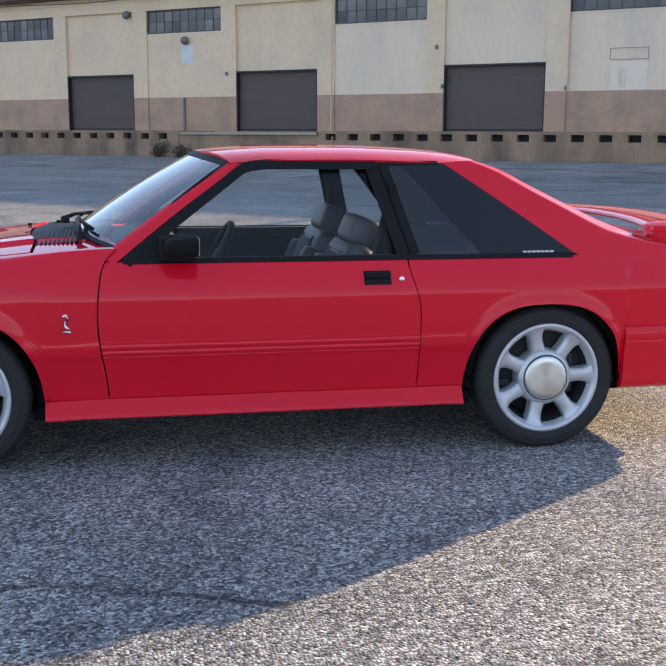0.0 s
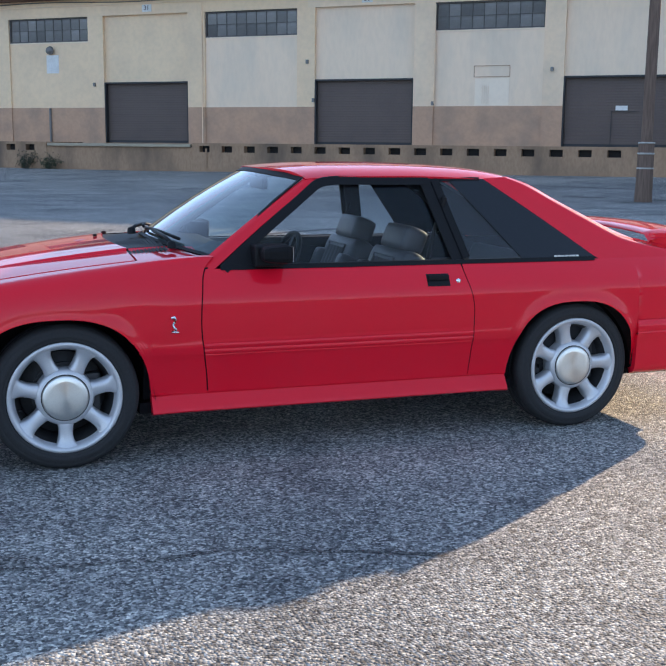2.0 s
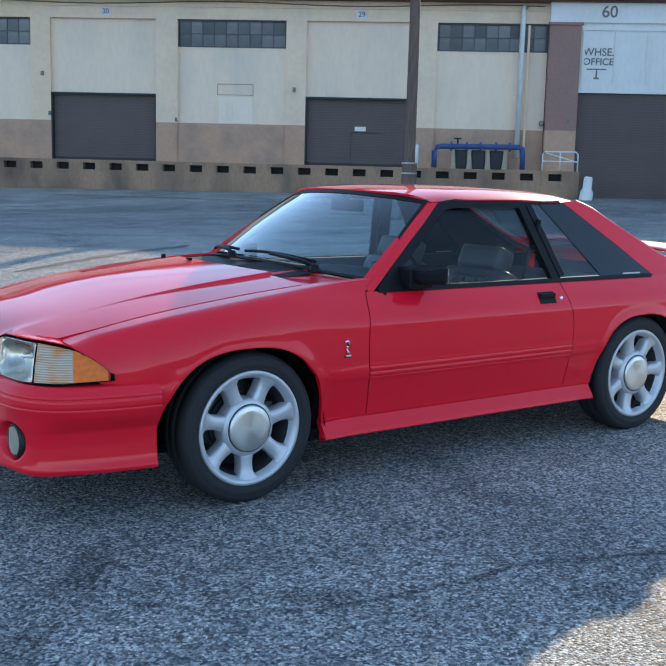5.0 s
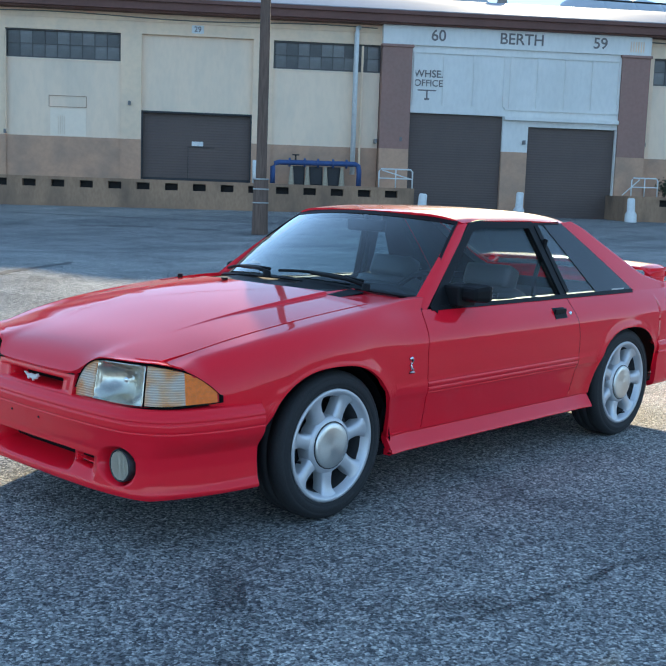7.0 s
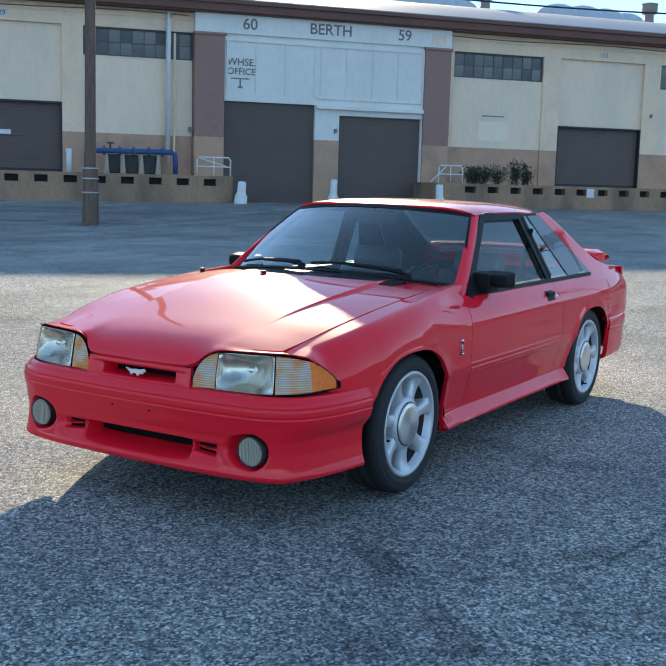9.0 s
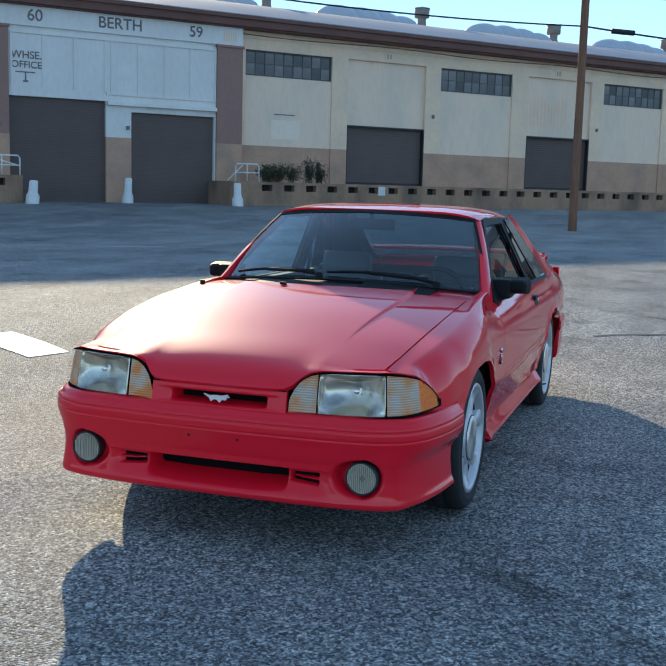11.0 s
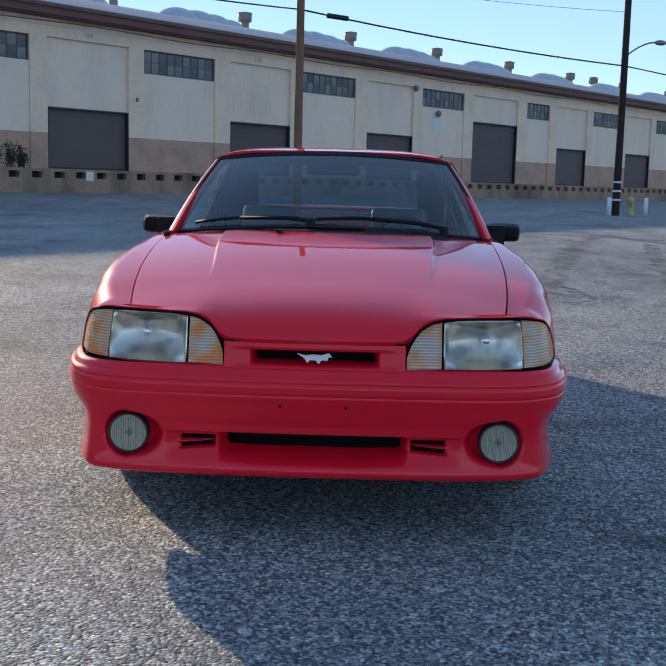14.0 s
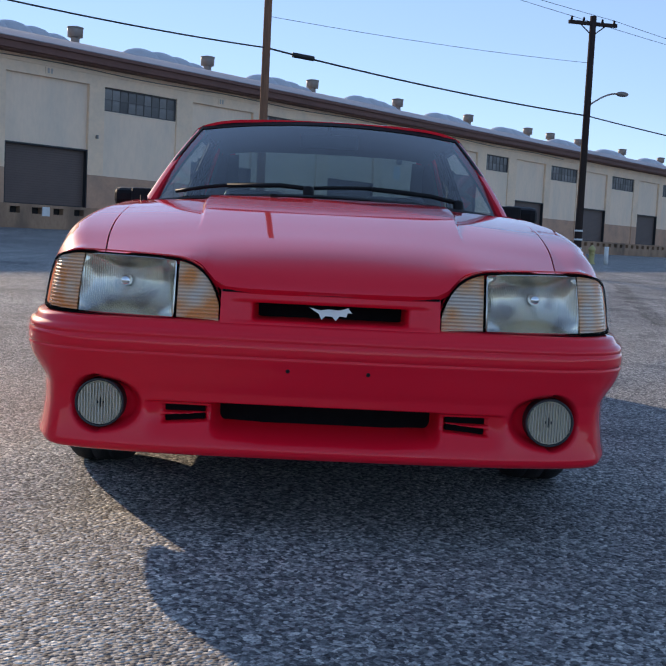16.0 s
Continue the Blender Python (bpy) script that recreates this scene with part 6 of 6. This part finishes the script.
# wipers
def wiper(y0, y1):
    def on(y, lift, fwd=0.0):
        u = y / 0.742
        p = Vector(ws(u, 0.045))
        return p + Vector((-0.028 - fwd, 0, 0.004 + 0.6 * lift))
    w = part("wiper_arm", tube([on(y0, 0.0, 0.06), on(y0 + (y1 - y0) * 0.2, 0.02, 0.03), on(y0 + (y1 - y0) * 0.6, 0.026, 0.0)], 0.010, 6), BLACK, car, "black wiper arm", smooth=True)
    part("blade", tube([on(y0 + (y1 - y0) * k, 0.010 + 0.02 * math.sin(math.pi * k), -0.01) for k in steps(0.1, 1.0, 8)], 0.008, 6), BLACK, w, smooth=True)
    part("pivot", revolve([(0.022, -0.02), (0.02, 0.01), (0.0, 0.016)], 12, "Z"), BLACK, w, smooth=True).matrix_basis = Matrix.Translation(on(y0, -0.006, 0.06))


wiper(-0.52, 0.06)
wiper(0.08, 0.62)
part("washer_jet", boxes((-1.02, -1.0, 0.19, 0.22, hood_z(-1.0, 0.2), hood_z(-1.0, 0.2) + 0.012), bevel=0.003), BLACK, car)
part("aerial", tube([(-0.90, 0.70, 0.885), (-0.90, 0.70, 0.908)], 0.014, 8), BLACK, car)

# ---- cabin ----
add_pair("pillar_trim", sheet(lambda v, k: Vector(pillar(v, k)) + Vector((0.03, 0.022, -0.022)), steps(0.02, 0.98, 12), steps(0, 1, 3)), BLACK, "dark inner pillar trim", smooth=True)
add_pair("quarter_trim", sheet(lambda u, v: Vector(sail(u, v)) + Vector((-0.01, 0.03, -0.012)), steps(0, 1.97, 24), steps(0, 1, 4)), TRIM, "charcoal inner quarter trim", smooth=True)
part("cabin_floor", boxes((-0.76, 1.9, -0.72, 0.72, 0.25, 0.28), (0.95, 1.95, -0.60, 0.60, 0.28, 0.72)), CARPET, car, "grey carpet")
part("headliner", sheet(lambda u, v: Vector(roof(u, v)) + Vector((0, 0, -0.03)), steps(-0.96, 0.96, 16), steps(0.03, 0.98, 12)), TRIM, car, "charcoal headliner", smooth=True)
add_pair("door_card", boxes((-0.52, 0.64, -0.765, -0.74, 0.30, 0.848), (-0.30, 0.45, -0.74, -0.69, 0.60, 0.66), bevel=0.008), TRIM, "charcoal door trim")
add_pair("sill_trim", boxes((-0.55, 1.40, -0.770, -0.70, 0.80, 0.857), bevel=0.006), TRIM, "charcoal window sill trim")
add_pair("rear_trim", boxes((0.66, 1.95, -0.74, -0.70, 0.30, 0.84), bevel=0.008), TRIM, "charcoal rear side trim")
add_pair("inner_pillar", band([(DOORG_R(z) - 0.02, z) for z in steps(0.85, 1.24, 8)], -0.09, -0.02, 0.03), TRIM, "charcoal inner pillar")
add_pair("seat_belt", tube([(0.60, -0.655, 1.16), (0.55, -0.63, 0.95), (0.46, -0.66, 0.55)], 0.014, 6), BLACK, "black seat belt")


def dash(y, a):
    t = min(a / 4, 1)
    pts = ((-0.62, 0.875), (-0.50, 0.898), (-0.36, 0.885), (-0.30, 0.84), (-0.34, 0.62), (-0.45, 0.45))
    i = min(int(t * 5), 4)
    p = Vector(pts[i]).lerp(Vector(pts[i + 1]), t * 5 - i)
    hood_up = 0.035 * math.exp(-((y + 0.36) / 0.17) ** 4) * (1 if 0.15 < t < 0.55 else 0.3)
    return p.x, y, p.y + hood_up


part("dashboard", sheet(dash, steps(-0.70, 0.70, 40), steps(0, 4, 20)), BLACK, car, "black dashboard", smooth=True)
sw = part("steering_wheel", tube([(0.185 * math.cos(a), 0.185 * math.sin(a), 0) for a in steps(0, 2 * math.pi, 36)[:-1]], 0.015, 8, closed=True), BLACK, car, "black steering wheel", smooth=True)
sw.matrix_basis = pose(-0.16, -0.36, 0.80, 0, -65, 0)
part("hub", boxes((-0.06, 0.06, -0.07, 0.07, -0.03, 0.01), bevel=0.015), BLACK, sw)
for k in range(3):
    part("spoke", boxes((-0.018, 0.018, 0.05, 0.18, -0.012, 0.004)), BLACK, sw).matrix_basis = pose(0, 0, 0, 0, 0, 90 * k - 90 + 180)
rm = part("rear_view_mirror", boxes((-0.19, -0.16, -0.13, 0.13, 1.175, 1.24), bevel=0.012), BLACK, car, "black rear-view mirror")
part("stalk", tube([(-0.17, 0, 1.22), (-0.20, 0, 1.28)], 0.01), BLACK, rm)


PLEAT = material("pale grey pleated leather", (0.095, 0.092, 0.092), 0.5, grain=0.3, grain_size=160, bump=0.2, bump_size=220)


def cushion(x0, x1, y0, y1, z0, z1, b):
    return boxes((x0, x1, y0, y1, z0, z1), bevel=b)


for y in (-0.36, 0.36):
    st = part("front_seat", cushion(-0.12, 0.42, -0.25, 0.25, 0.30, 0.48, 0.05), LEATHER, car, "grey leather front seat", smooth=True)
    st.matrix_basis = pose(-0.13, y, -0.065)
    bk = part("backrest", cushion(-0.075, 0.075, -0.25, 0.25, 0.0, 0.56, 0.06), LEATHER, st, smooth=True)
    bk.matrix_basis = pose(0.42, 0, 0.42, 0, 22, 0)
    for q in (-0.2, 0.2):
        part("bolster", cushion(-0.12, 0.03, -0.06, 0.06, 0.03, 0.45, 0.04), LEATHER, bk, smooth=True).matrix_basis = pose(0, q, 0)
    for k in range(5):
        part("pleat", tube([(-0.078, -0.10 + 0.05 * k, 0.08), (-0.082, -0.10 + 0.05 * k, 0.28), (-0.078, -0.10 + 0.05 * k, 0.48)], 0.021, 8), PLEAT, bk, "paler stitched pleat", smooth=True)
    part("piping", tube([(-0.082, -0.13, 0.05), (-0.082, -0.13, 0.5), (-0.082, 0.13, 0.5), (-0.082, 0.13, 0.05)], 0.005), LEATHER, bk)
    part("headrest", cushion(-0.075, 0.055, -0.155, 0.155, 0.545, 0.685, 0.035), LEATHER, bk, "grey leather headrest", smooth=True)
    for q in (-0.06, 0.06):
        part("headrest_post", tube([(0, q, 0.5), (0, q, 0.58)], 0.007), CHROME, bk)
rs = part("rear_seat", cushion(0.85, 1.25, -0.58, 0.58, 0.32, 0.50, 0.05), LEATHER, car, "grey leather rear bench")
part("backrest", cushion(-0.06, 0.06, -0.58, 0.58, 0.0, 0.42, 0.04), LEATHER, rs).matrix_basis = pose(1.27, 0, 0.42, 0, 24, 0)
part("console", boxes((-0.40, 0.60, -0.10, 0.10, 0.28, 0.50), bevel=0.02), BLACK, car, "black centre console")

for ob in bpy.data.objects:
    if ob.type == "MESH" and ob.data.materials and ob.data.materials[0] in (LENS,):
        ob.visible_shadow = False
